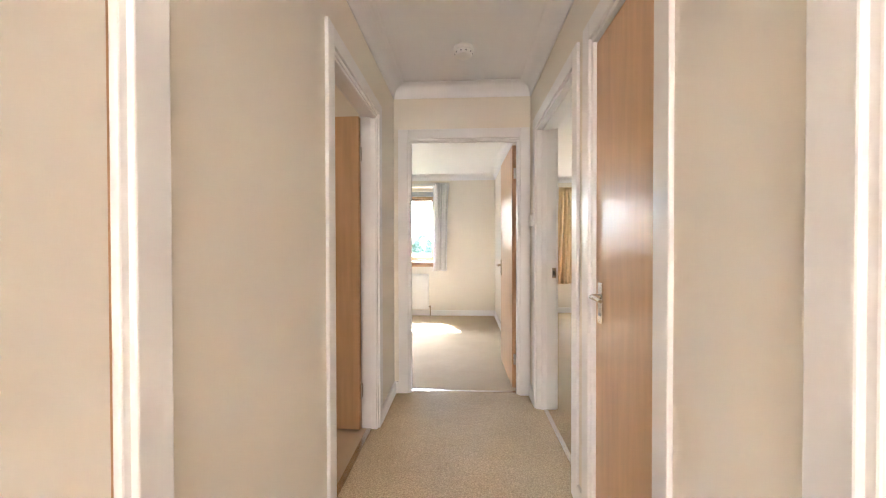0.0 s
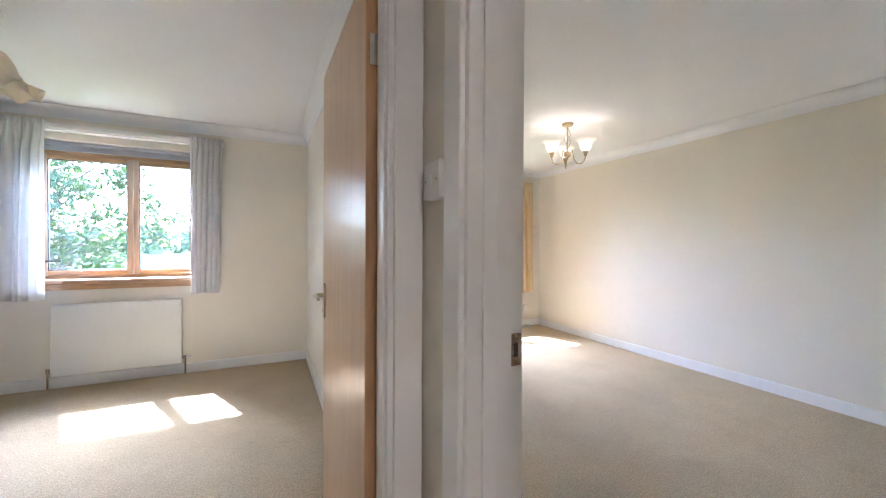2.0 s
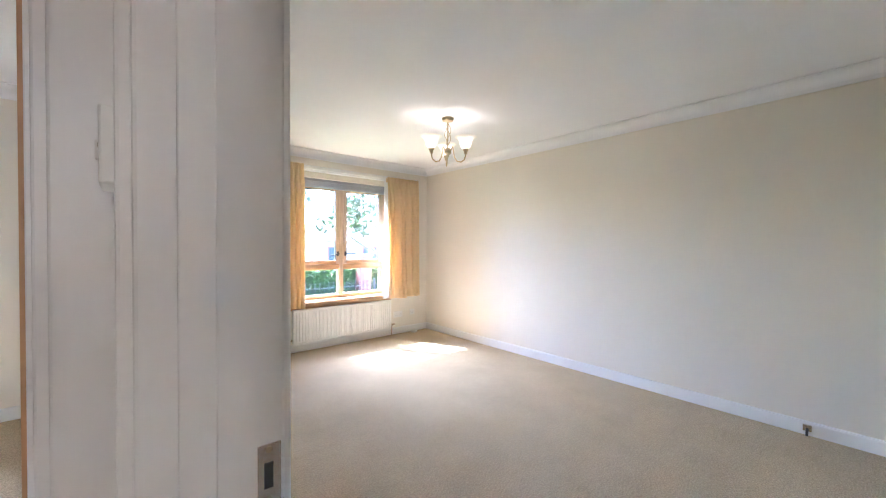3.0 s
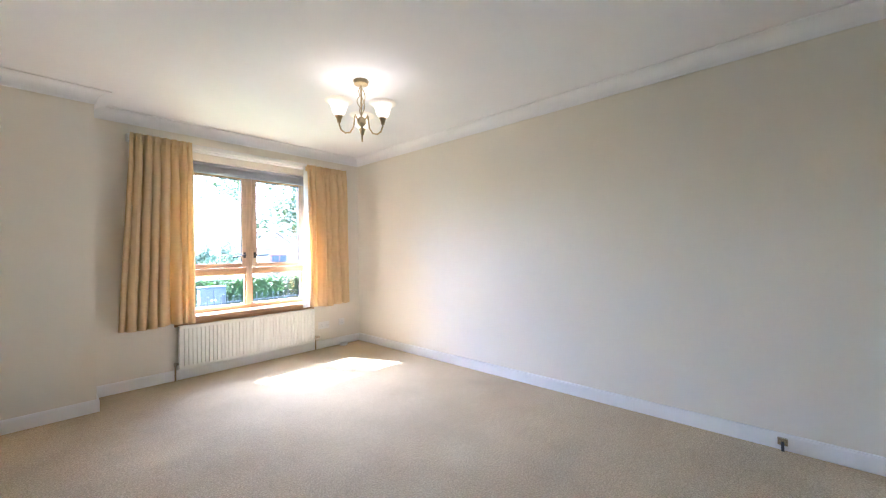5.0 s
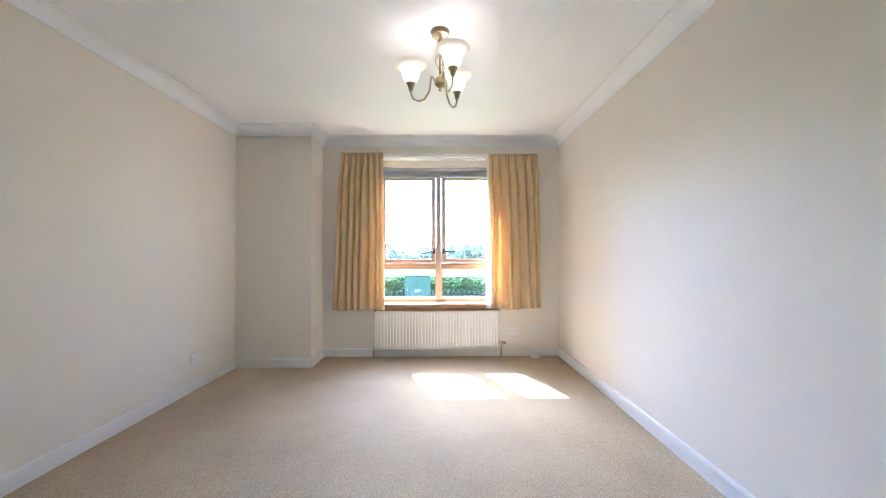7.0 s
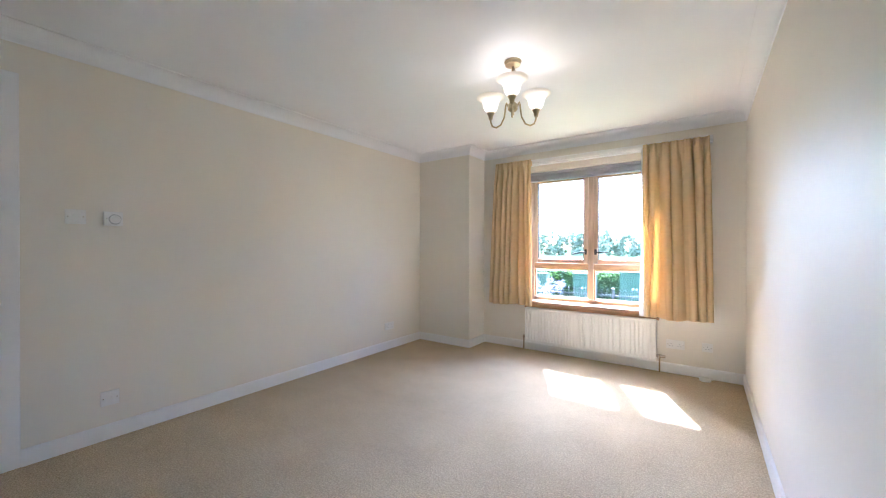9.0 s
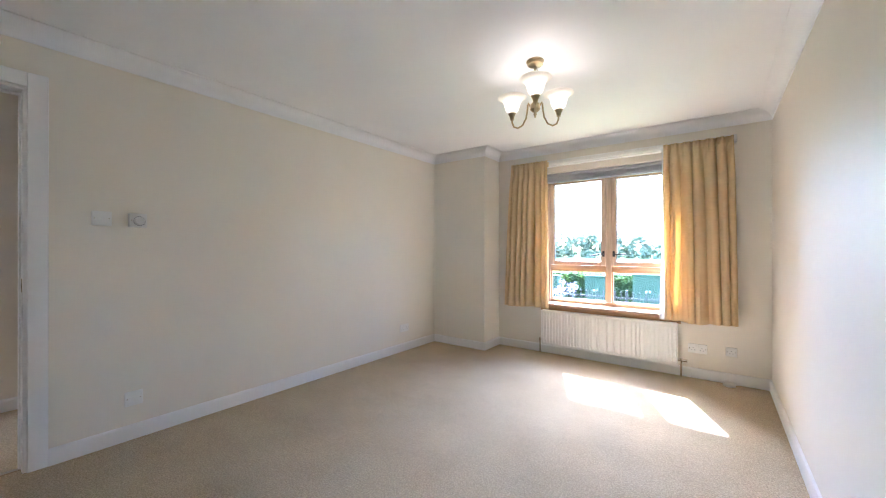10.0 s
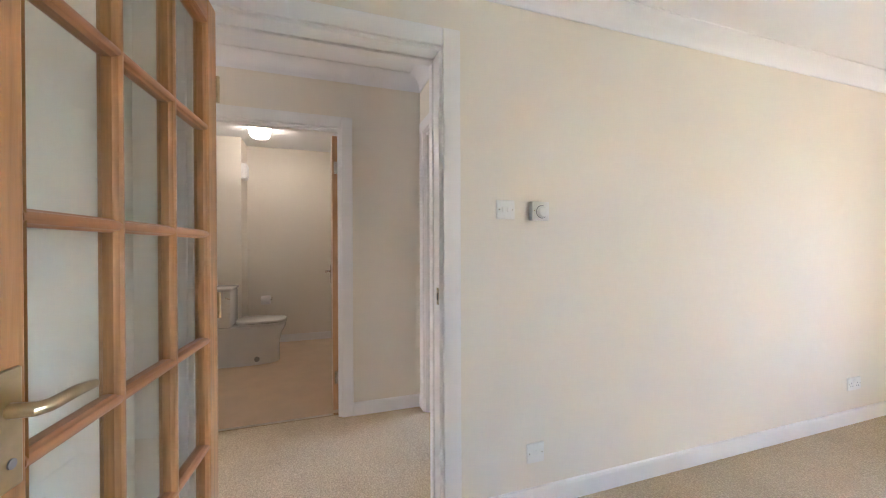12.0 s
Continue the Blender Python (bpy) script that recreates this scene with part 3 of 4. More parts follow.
def window_bedroom():
    e = thing("window_2", "varnished pine bedroom window with two side-by-side lights", "window", (VX0, BYN, VZ0), kind="structure")
    w, h, y = VX1 - VX0, VZ1 - VZ0, 0.13
    f = 0.04
    mid = w * 0.56
    bar(e, "frame", 0, f, y, y + 0.09, 0, h, PINE)
    bar(e, "frame", w - f, w, y, y + 0.09, 0, h, PINE)
    bar(e, "frame", f, w - f, y + 0.001, y + 0.089, 0, f, PINEH)
    bar(e, "frame", f, w - f, y + 0.001, y + 0.089, h - f - 0.06, h, PINEH)
    sash(e, f + 0.002, mid - 0.002, f + 0.002, h - f - 0.062, y - 0.006, 0.042, -1)
    sash(e, mid + 0.002, w - f - 0.002, f + 0.002, h - f - 0.062, y - 0.006, 0.042, 0)
    part("window_sill", B(-0.03, w + 0.03, -0.04, y, -0.026, 0.012, 0.008), PINEH, e, "varnished pine sill board")
    part("sill_apron", B(-0.01, w + 0.01, -0.016, -0.001, -0.075, -0.027, 0.003), PINEH, e, "varnished pine apron under the sill")
    b = thing("roller_blind", "rolled-up grey venetian blind in the bedroom window", "blind", (VX0, BYN, VZ1))
    part("head_rail", B(0.01, w - 0.01, 0.05, 0.09, -0.035, -0.003, 0.003), BLIND, b)
    for i in range(5):
        part("slat", B(0.012, w - 0.012, 0.052, 0.088, -0.045 - i * 0.0085, -0.040 - i * 0.0085), BLIND, b)


window_living()
window_bedroom()


# ---- curtains ----
def curtain(name, label, x0t, x1t, x0b, x1b, y, z0, z1, folds, material, seed, group, lining=False):
    rnd = random.Random(seed)
    e = thing(name, label, "curtain", ((x0t + x1t) / 2, y, z1), group=group)
    nu, nv = folds * 14, 26
    ph = [rnd.uniform(-1.7, 1.7) for _ in range(folds + 2)]
    am = [rnd.uniform(0.35, 1.3) for _ in range(folds + 2)]
    bm = bmesh.new()
    grid = []
    for j in range(nv + 1):
        v = j / nv
        row = []
        for i in range(nu + 1):
            u = i / nu
            k = min(int(u * folds), folds)
            fr = u * folds - k
            p = ph[k] * (1 - fr) + ph[k + 1] * fr
            a = am[k] * (1 - fr) + am[k + 1] * fr
            spread = min(1, v * 6)
            xx = (x0t + (x1t - x0t) * u) * (1 - v) + (x0b + (x1b - x0b) * u) * v
            th = 2 * math.pi * u * folds + 1.15 * p * spread * (0.5 + v)
            wave = 1.0 - 2.0 * (0.5 + 0.5 * math.cos(th)) ** 0.6
            pinch = 0.011 * math.sin(2 * math.pi * u * folds * 2.5) * max(0, 1 - v * 7)
            yy = (0.012 + 0.036 * a * spread) * wave + pinch + 0.010 * spread * math.sin(v * 3 + u * 23 + seed)
            xx += 0.014 * a * spread * math.sin(th)
            zz = z1 - (z1 - z0) * v + (0.008 * math.sin(u * 7 + seed) if j == nv else 0)
            row.append(bm.verts.new((xx - (x0t + x1t) / 2, yy, zz - z1)))
        grid.append(row)
    for j in range(nv):
        for i in range(nu):
            bm.faces.new((grid[j][i], grid[j][i + 1], grid[j + 1][i + 1], grid[j + 1][i]))
    c = part("cloth", bm, material, e, smooth=True)
    s = c.modifiers.new("thick", 'SOLIDIFY')
    s.thickness = 0.003
    if lining:
        bm = bmesh.new()
        cols = []
        for i in range(9):
            u = i / 8
            cols.append([bm.verts.new((x0t - 0.02 + 0.09 * u + 0.015 * v * math.sin(5 * v) - (x0t + x1t) / 2, 0.034 + 0.012 * math.sin(u * 9 + v * 2), -0.02 - (z1 - z0 - 0.02) * v)) for v in [k / 14 for k in range(15)]])
        for p, q in zip(cols, cols[1:]):
            for k in range(14):
                bm.faces.new((p[k], q[k], q[k + 1], p[k + 1]))
        ln = part("lining", bm, WHITE_CLOTH, e, "thin white curtain lining", smooth=True)
        ln.modifiers.new("thick", 'SOLIDIFY').thickness = 0.002
    xm = (x0t + x1t) / 2
    part("heading_tape", B(x0t - xm, x1t - xm, 0.024, 0.028, -0.07, -0.015), material, e)


curtain("curtain", "unlined gold damask curtain hanging to below the sill", 1.885, 2.32, 1.805, 2.325, 7.025, 0.525, 2.18, 7, GOLD, 3, "living room curtains")
curtain("curtain", "unlined gold damask curtain with sun glowing through it", 3.44, 3.955, 3.465, 3.99, 7.025, 0.525, 2.165, 6, GOLD, 8, "living room curtains", lining=True)
curtain("curtain", "short white cotton curtain at the bedroom window", -0.262, 0.0, -0.262, -0.03, 6.672, 0.765, 2.215, 6, WHITE_CLOTH, 5, "bedroom curtains")
curtain("curtain", "short white cotton curtain drawn back at the bedroom window", -1.62, -1.24, -1.66, -1.26, 6.672, 0.765, 2.225, 7, WHITE_CLOTH, 6, "bedroom curtains")


def curtain_rail(x0, x1, y, z, label):
    e = thing("curtain_rail", label, "curtain rail", (x0, y, z))
    part("rail", B(0, x1 - x0, -0.012, 0.012, -0.018, 0.016, 0.004), PLASTIC, e)
    part("batten", B(0.0, x1 - x0, 0.0125, 0.085, -0.032, 0.03, 0.006), TRIM, e, "white painted batten")
    for i in range(4):
        part("bracket", B((x1 - x0) * (0.08 + 0.28 * i) - 0.008, (x1 - x0) * (0.08 + 0.28 * i) + 0.008, -0.016, -0.0122, -0.022, 0.02), PLASTIC, e)


curtain_rail(1.87, 3.98, 7.065, 2.155, "white curtain rail on a painted batten above the window")
curtain_rail(-1.62, 0.0, 6.705, 2.19, "white curtain rail on a batten above the bedroom window")


# ---- radiators ----
def radiator(name, label, x0, x1, y, wall, z0, z1, ribbed):
    e = thing(name, label, "radiator", (x0, y, z0))
    w, h = x1 - x0, z1 - z0
    bm = bmesh.new()
    prof = []
    if ribbed:
        n = round(w / 0.0335)
        p = w / n
        for i in range(n):
            prof += [(i * p + 0.0005, 0.0), (i * p + p * 0.62, 0.0), (i * p + p * 0.72, 0.009), (i * p + p * 0.90, 0.009)]
        prof.append((w, 0.0))
    else:
        prof = [(0, 0), (w, 0)]
    if ribbed:
        zs = [0, 0.018, 0.03, h - 0.03, h - 0.018, h]
        ks = [0, 0, 1, 1, 0, 0]
    else:
        zs, ks = [0, h], [0, 0]
    rows = [[bm.verts.new((a, d * k, z)) for a, d in prof] for z, k in zip(zs, ks)]
    back = [[bm.verts.new((a, 0.014, z)) for a, d in prof] for z in (0, h)]
    for r, q in zip(rows, rows[1:]):
        for i in range(len(prof) - 1):
            bm.faces.new((r[i], r[i + 1], q[i + 1], q[i]))
    for i in range(len(prof) - 1):
        bm.faces.new((rows[-1][i], rows[-1][i + 1], back[1][i + 1], back[1][i]))
        bm.faces.new((rows[0][i], rows[0][i + 1], back[0][i + 1], back[0][i]))
        bm.faces.new((back[0][i], back[0][i + 1], back[1][i + 1], back[1][i]))
    part("front_panel", bm, ENAMEL, e)
    d = wall - y
    part("side_cap", B(-0.006, -0.0005, -0.002, d - 0.012, 0.004, h + 0.004, 0.002), ENAMEL, e)
    part("side_cap", B(w + 0.0005, w + 0.006, -0.002, d - 0.012, 0.004, h + 0.004, 0.002), ENAMEL, e)
    part("top_grille", B(0, w, 0.001, d - 0.012, h + 0.001, h + 0.007, 0.002), ENAMEL, e)
    part("rear_panel", B(0.0, w, d - 0.03, d - 0.014, 0.02, h - 0.01), ENAMEL, e)
    for bx in (0.18, w - 0.18):
        part("wall_bracket", B(bx - 0.02, bx + 0.02, d - 0.0138, d, 0.05, h - 0.05), ENAMEL, e)
    for s, xx in ((-1, -0.006), (1, w + 0.006)):
        v = part("valve", tube([(xx, d * 0.5, 0.045), (xx + s * 0.022, d * 0.5, 0.045)], 0.011, 12), CHROME, e, "metal radiator valve", smooth=True)
        part("pipe", tube([(xx + s * 0.026, d * 0.5, 0.05), (xx + s * 0.026, d * 0.5, -z0)], 0.0075, 10), CHROME, v, smooth=True)
        part("valve_body", lathe([(0.0, 0.025), (0.012, 0.025), (0.013, 0.06), (0.0, 0.062)], 14, (xx + s * 0.026, d * 0.5, 0.0)), CHROME, v, smooth=True)
        if s > 0:
            part("valve_cap", tube([(xx + 0.032, d * 0.5, 0.045), (xx + 0.075, d * 0.5, 0.045)], [0.015, 0.013], 14), PLASTIC if not ribbed else CHROME, v, smooth=True)


radiator("radiator", "white enamelled ribbed panel radiator below the window", 2.232, 3.542, 7.083, YN, 0.105, 0.488, True)
radiator("radiator", "flat white panel radiator below the bedroom window", -1.245, -0.352, 6.735, BYN, 0.11, 0.70, False)


# ---- chandelier ----
def chandelier(x, y):
    e = thing("chandelier", "three-armed antique brass ceiling light with lit frosted shades", "ceiling light", (x, y, CL))
    part("ceiling_rose", lathe([(0.0, 0.0), (0.052, 0.0), (0.055, -0.006), (0.05, -0.012), (0.048, -0.026), (0.03, -0.032), (0.0, -0.034)], 30), BRASS, e, smooth=True)
    part("stem", tube([(0, 0, -0.03), (0, 0, -0.30)], 0.006), BRASS, e, smooth=True)
    for k in range(3):
        pts = []
        for i in range(17):
            t = i / 16
            r = 0.004 + 0.026 * math.sin(math.pi * t)
            a = 2 * math.pi * (k / 3 + 0.75 * t)
            pts.append((r * math.cos(a), r * math.sin(a), -0.035 - 0.21 * t))
        part("twisted_wire", tube(pts, 0.0028, 6), BRASS, e, smooth=True)
    part("hub", lathe([(0.0, -0.26), (0.018, -0.262), (0.03, -0.275), (0.032, -0.305), (0.02, -0.318), (0.008, -0.325), (0.011, -0.338), (0.0, -0.348)], 24), BRASS, e, smooth=True)
    for k in range(3):
        a = radians(-67 + 120 * k)
        c, s = math.cos(a), math.sin(a)
        arm_pts = [(0.03, -0.285), (0.042, -0.262), (0.052, -0.262), (0.056, -0.30), (0.064, -0.345), (0.09, -0.385), (0.125, -0.395), (0.155, -0.38), (0.168, -0.35), (0.17, -0.325)]
        arm = part("arm", tube([(r * c, r * s, z) for r, z in arm_pts], 0.0055, 10), BRASS, e, smooth=True)
        cx, cy = 0.17 * c, 0.17 * s
        part("finial", lathe([(0.0, -0.262), (0.006, -0.256), (0.0, -0.246)], 12, (0.047 * c, 0.047 * s, 0)), BRASS, arm, smooth=True)
        part("lamp_holder", lathe([(0.0, -0.332), (0.012, -0.332), (0.016, -0.31), (0.027, -0.288), (0.0, -0.287)], 20, (cx, cy, 0)), BRASS, arm, "ribbed brass lamp holder", smooth=True)
        outer = [(0.024, -0.289), (0.035, -0.278), (0.045, -0.258), (0.050, -0.235), (0.056, -0.215), (0.068, -0.198), (0.088, -0.188), (0.094, -0.187)]
        inner = [(r - 0.003, z + 0.003) for r, z in reversed(outer)]
        bm = bmesh.new()
        rings = []
        seg = 36
        for r, z in outer + inner:
            rings.append([bm.verts.new((cx + r * math.cos(2 * math.pi * i / seg), cy + r * math.sin(2 * math.pi * i / seg), z)) for i in range(seg)])
        for p, q in zip(rings, rings[1:]):
            for i in range(seg):
                bm.faces.new((p[i], p[(i + 1) % seg], q[(i + 1) % seg], q[i]))
        part("shade", bm, SHADE, arm, "frosted white glass bell shade", smooth=True)
        part("bulb", lathe([(0.0, -0.284), (0.014, -0.28), (0.022, -0.262), (0.024, -0.246), (0.018, -0.23), (0.0, -0.222)], 18, (cx, cy, 0)), BULB, arm, "lit bulb", smooth=True)
        lamp = new("bulb_light", bpy.data.lights.new("bulb_light", 'POINT'))
        lamp.data.energy = LAMP
        lamp.data.color = (1.0, 0.78, 0.55)
        lamp.data.shadow_soft_size = 0.03
        lamp.parent = arm
        lamp.location = (cx, cy, -0.195)


LAMP = 0.016
chandelier(2.92, 5.22)


# ---- small fittings ----
def plate(name, label, category, at, rz, w, h, d=0.009, rockers=1, holes=0, dial=False, group=""):
    """A wall plate; its front faces local -y."""
    e = thing(name, label, category, at, rz, group=group)
    part("plate", B(-w / 2, w / 2, -d, -0.0005, -h / 2, h / 2, 0.003), PLASTIC, e)
    for i in range(rockers):
        xx = (i - (rockers - 1) / 2) * 0.026
        part("rocker", B(xx - 0.006, xx + 0.006, -d - 0.004, -d, -0.012 + (0.02 if holes else 0), 0.012 + (0.02 if holes else 0), 0.002), PLASTIC, e)
    for i in range(holes):
        xx = (i - (holes - 1) / 2) * 0.066
        for dx, dz in ((0, 0.006), (-0.011, -0.014), (0.011, -0.014)):
            part("pin_slot", B(xx + dx - 0.003, xx + dx + 0.003, -d - 0.0008, -d + 0.0002, dz - 0.0035, dz + 0.0035), GREYP, e)
    for s in (-1, 1):
        part("screw", lathe([(0.0, -d - 0.001), (0.003, -d - 0.001), (0.003, -d + 0.001)], 8, (s * (w / 2 - 0.012), 0, 0), axis='y'), CHROME, e)
    if dial:
        part("dial", lathe([(0.0, -d - 0.02), (0.022, -d - 0.02), (0.026, -d - 0.014), (0.027, -d)], 28, (0.006, 0, -0.004), axis='y'), PLASTIC, e, "round white dial", smooth=True)
        part("dial_ring", lathe([(0.028, -d - 0.0006), (0.030, -d - 0.0006), (0.030, -d)], 28, (0.006, 0, -0.004), axis='y'), GREYP, e)
    return e


plate("light_switch", "white double light switch on the cream wall", "light switch", (XW, 3.567, 1.365), 90, 0.09, 0.085, rockers=2)
plate("thermostat", "square white room thermostat with a round dial", "thermostat", (XW, 3.733, 1.362), 90, 0.09, 0.085, 0.03, rockers=0, dial=True)
plate("fused_spur", "white blanking plate low on the wall", "wall socket", (XW, 3.718, 0.252), 90, 0.09, 0.09, rockers=1)
plate("wall_socket", "white double wall socket above the skirting", "wall socket", (XW, 6.21, 0.265), 90, 0.147, 0.085, rockers=2, holes=2, group="wall sockets")
plate("wall_socket", "white double wall socket beside the radiator", "wall socket", (3.70, YN, 0.272), 0, 0.147, 0.085, rockers=2, holes=2, group="wall sockets")
plate("phone_socket", "white telephone socket near the corner", "phone socket", (3.946, YN, 0.28), 0, 0.08, 0.08, rockers=0, holes=1)
plate("light_switch", "white light switch beside the bedroom doorway", "light switch", (HE, 3.388, 1.375), -90, 0.088, 0.088, 0.03, rockers=1)
ob = thing("cable_outlet", "small dark cable outlet on the skirting", "cable outlet", (XE - 0.017, 3.04, 0.05))
part("plate", B(-0.012, 0, -0.022, 0.022, -0.02, 0.022, 0.003), CHROME, ob)
part("cable_stub", tube([(-0.012, 0, -0.005), (-0.028, 0, -0.012), (-0.03, 0, -0.045)], 0.007, 8), BLACK, ob, smooth=True)
ob = thing("loose_socket_box", "small white cable box lying on the carpet", "cable box", (3.93, 7.075, 0.0))
part("box", lathe([(0.0, 0.0), (0.045, 0.0), (0.045, 0.018), (0.036, 0.026), (0.0, 0.027)], 22), PLASTIC, ob, smooth=True)
part("cable", tube([(0.03, 0.0, 0.012), (0.06, 0.03, 0.008), (0.05, 0.055, 0.03)], 0.003, 6), PLASTIC, ob, smooth=True)

ob = thing("smoke_detector", "round white smoke detector on the hall ceiling", "smoke detector", (0.24, 2.95, CH))
part("base", lathe([(0.0, 0.0), (0.062, 0.0), (0.064, -0.012), (0.06, -0.02), (0.0, -0.02)], 32), PLASTIC, ob, smooth=True)
part("cover", lathe([(0.0, -0.021), (0.052, -0.021), (0.056, -0.034), (0.05, -0.052), (0.036, -0.06), (0.0, -0.062)], 32), PLASTIC, ob, smooth=True)
for k in range(10):
    a = 2 * math.pi * k / 10
    part("vent_slot", B(0.053 * math.cos(a) - 0.005, 0.053 * math.cos(a) + 0.005, 0.053 * math.sin(a) - 0.005, 0.053 * math.sin(a) + 0.005, -0.042, -0.036), GREYP, ob)

# pendant shade in the bedroom
ob = thing("pendant_light", "scalloped cream glass pendant shade in the bedroom", "ceiling light", (-0.85, 5.2, CL))
part("ceiling_rose", lathe([(0.0, 0.0), (0.045, 0.0), (0.04, -0.02), (0.0, -0.025)], 24), PLASTIC, ob, smooth=True)
part("flex", tube([(0, 0, -0.02), (0, 0, -0.2)], 0.004, 8), PLASTIC, ob)
bm = bmesh.new()
rings = []
for r, z in [(0.03, -0.19), (0.05, -0.2), (0.075, -0.24), (0.09, -0.29), (0.115, -0.335), (0.165, -0.37), (0.172, -0.376), (0.163, -0.378), (0.112, -0.343), (0.086, -0.295), (0.07, -0.245), (0.045, -0.207), (0.028, -0.197)]:
    ring = []
    for i in range(64):
        a = 2 * math.pi * i / 64
        wv = max(0, (r - 0.1)) * 0.35 * math.sin(8 * a)
        ring.append(bm.verts.new(((r + wv * 0.5) * math.cos(a), (r + wv * 0.5) * math.sin(a), z + wv)))
    rings.append(ring)
for p, q in zip(rings, rings[1:]):
    for i in range(64):
        bm.faces.new((p[i], p[(i + 1) % 64], q[(i + 1) % 64], q[i]))
part("shade", bm, CREAM_GLASS, ob, "scalloped cream glass shade", smooth=True)

# ---- toilet ----
ob = thing("toilet", "white porcelain close-coupled toilet with its lid down", "toilet", (-1.96, 2.38, 0))


def loft(sections, bm=None, seg=28):
    """Stacked rounded outlines (half width, y front, y back, z)."""
    bm = bm or bmesh.new()
    rings = []
    for hw, yf, yb, z in sections:
        ring = []
        for i in range(seg):
            a = 2 * math.pi * i / seg
            c, s = math.cos(a), math.sin(a)
            yy = s * (yf - yb) / 2 + (yf + yb) / 2 if s > 0 else (yf + yb) / 2 + (yb - yf) / 2 * (abs(s) ** 0.35)
            ring.append(bm.verts.new((hw * (abs(c) ** 0.7) * (1 if c > 0 else -1), yy, z)))
        rings.append(ring)
    for p, q in zip(rings, rings[1:]):
        for i in range(seg):
            bm.faces.new((p[i], p[(i + 1) % seg], q[(i + 1) % seg], q[i]))
    bm.faces.new(rings[0][::-1])
    bm.faces.new(rings[-1])
    return bm


part("pan", loft([(0.165, 0.0, -0.62, 0.0), (0.165, 0.0, -0.62, 0.02), (0.162, 0.0, -0.62, 0.2), (0.168, 0.02, -0.62, 0.29), (0.182, 0.06, -0.62, 0.36), (0.184, 0.065, -0.62, 0.392), (0.178, 0.06, -0.61, 0.396)]), PORCELAIN, ob, smooth=True)
part("seat", loft([(0.182, 0.066, -0.4, 0.401), (0.186, 0.07, -0.4, 0.408), (0.184, 0.068, -0.4, 0.42)]), PORCELAIN, ob, smooth=True)
part("lid", loft([(0.184, 0.07, -0.41, 0.426), (0.188, 0.074, -0.41, 0.434), (0.184, 0.07, -0.41, 0.448), (0.16, 0.05, -0.4, 0.453)]), PORCELAIN, ob, smooth=True)
part("cistern", B(-0.185, 0.185, -0.62, -0.43, 0.397, 0.77, 0.02), PORCELAIN, ob, smooth=True)
part("cistern_lid", B(-0.195, 0.195, -0.625, -0.42, 0.772, 0.80, 0.01), PORCELAIN, ob, smooth=True)
part("flush_lever", tube([(0.186, -0.47, 0.70), (0.205, -0.47, 0.70), (0.207, -0.43, 0.69)], 0.006, 8), CHROME, ob, "chrome flush lever", smooth=True)
part("fixing_cap", lathe([(0.0, 0.02), (0.022, 0.02), (0.026, 0.0)], 20, (0.16, -0.2, 0.06), axis='x'), GREYP, ob, "dark fixing cap", smooth=True)
part("waste_box", B(-0.17, 0.17, -0.82, -0.621, 0, 0.86), WALL, ob)
ob = thing("toilet_roll_holder", "white toilet roll on a chrome holder", "toilet roll", (-2.73, 2.16, 0.55))
part("bracket", tube([(0.0, 0.07, 0.02), (0.05, 0.07, 0.02), (0.055, 0.07, 0.0), (0.055, -0.06, 0.0)], 0.005, 8), CHROME, ob, smooth=True)
part("roll", lathe([(0.02, -0.05), (0.055, -0.05), (0.055, 0.05), (0.02, 0.05)], 26, (0.056, 0, 0), axis='y'), PLASTIC, ob, smooth=True)
ob = thing("extractor_fan", "square white extractor fan high on the wall", "extractor fan", (-2.34, 1.952, 2.08))
part("casing", B(-0.15, 0.0, 0.0, 0.05, -0.09, 0.09, 0.008), PLASTIC, ob)
part("grille", B(-0.135, -0.015, 0.051, 0.06, -0.07, 0.07, 0.004), PLASTIC, ob)
ob = thing("dome_light", "lit white glass ceiling dome in the toilet", "ceiling light", (-1.87, 2.21, CH))
part("base", lathe([(0.0, 0.0), (0.11, 0.0), (0.11, -0.015), (0.0, -0.015)], 28), BLACK, ob)
part("dome", lathe([(0.105, -0.0155), (0.107, -0.03), (0.098, -0.08), (0.075, -0.115), (0.0, -0.125)], 28), DOME, ob, "glowing opal glass", smooth=True)

ob = thing("hall_light", "lit white glass ceiling dome in the hall", "ceiling light", (0.2, -1.7, CH))
part("base", lathe([(0.0, 0.0), (0.13, 0.0), (0.13, -0.015), (0.0, -0.015)], 28), PLASTIC, ob)
part("dome", lathe([(0.125, -0.0155), (0.127, -0.03), (0.115, -0.07), (0.08, -0.1), (0.0, -0.11)], 28), HALL_DOME, ob, "glowing opal glass", smooth=True)

# ---- outside ----
GZ = -0.85
rnd = random.Random(4)
bm = bmesh.new()
box(bm, -300, 300, YN + 0.31, 600, GZ - 0.3, GZ)
structure("ground", bm, GRASS, "mown grass round the house", "ground")
structure("pavement", B(-80, 80, 14.0, 15.9, GZ - 0.1, GZ + 0.004), mat("paving", (0.34, 0.33, 0.31), 0.9, vary=0.15, scale=2, bump=0.2, bump_scale=30), "grey pavement beyond the railings", "pavement")


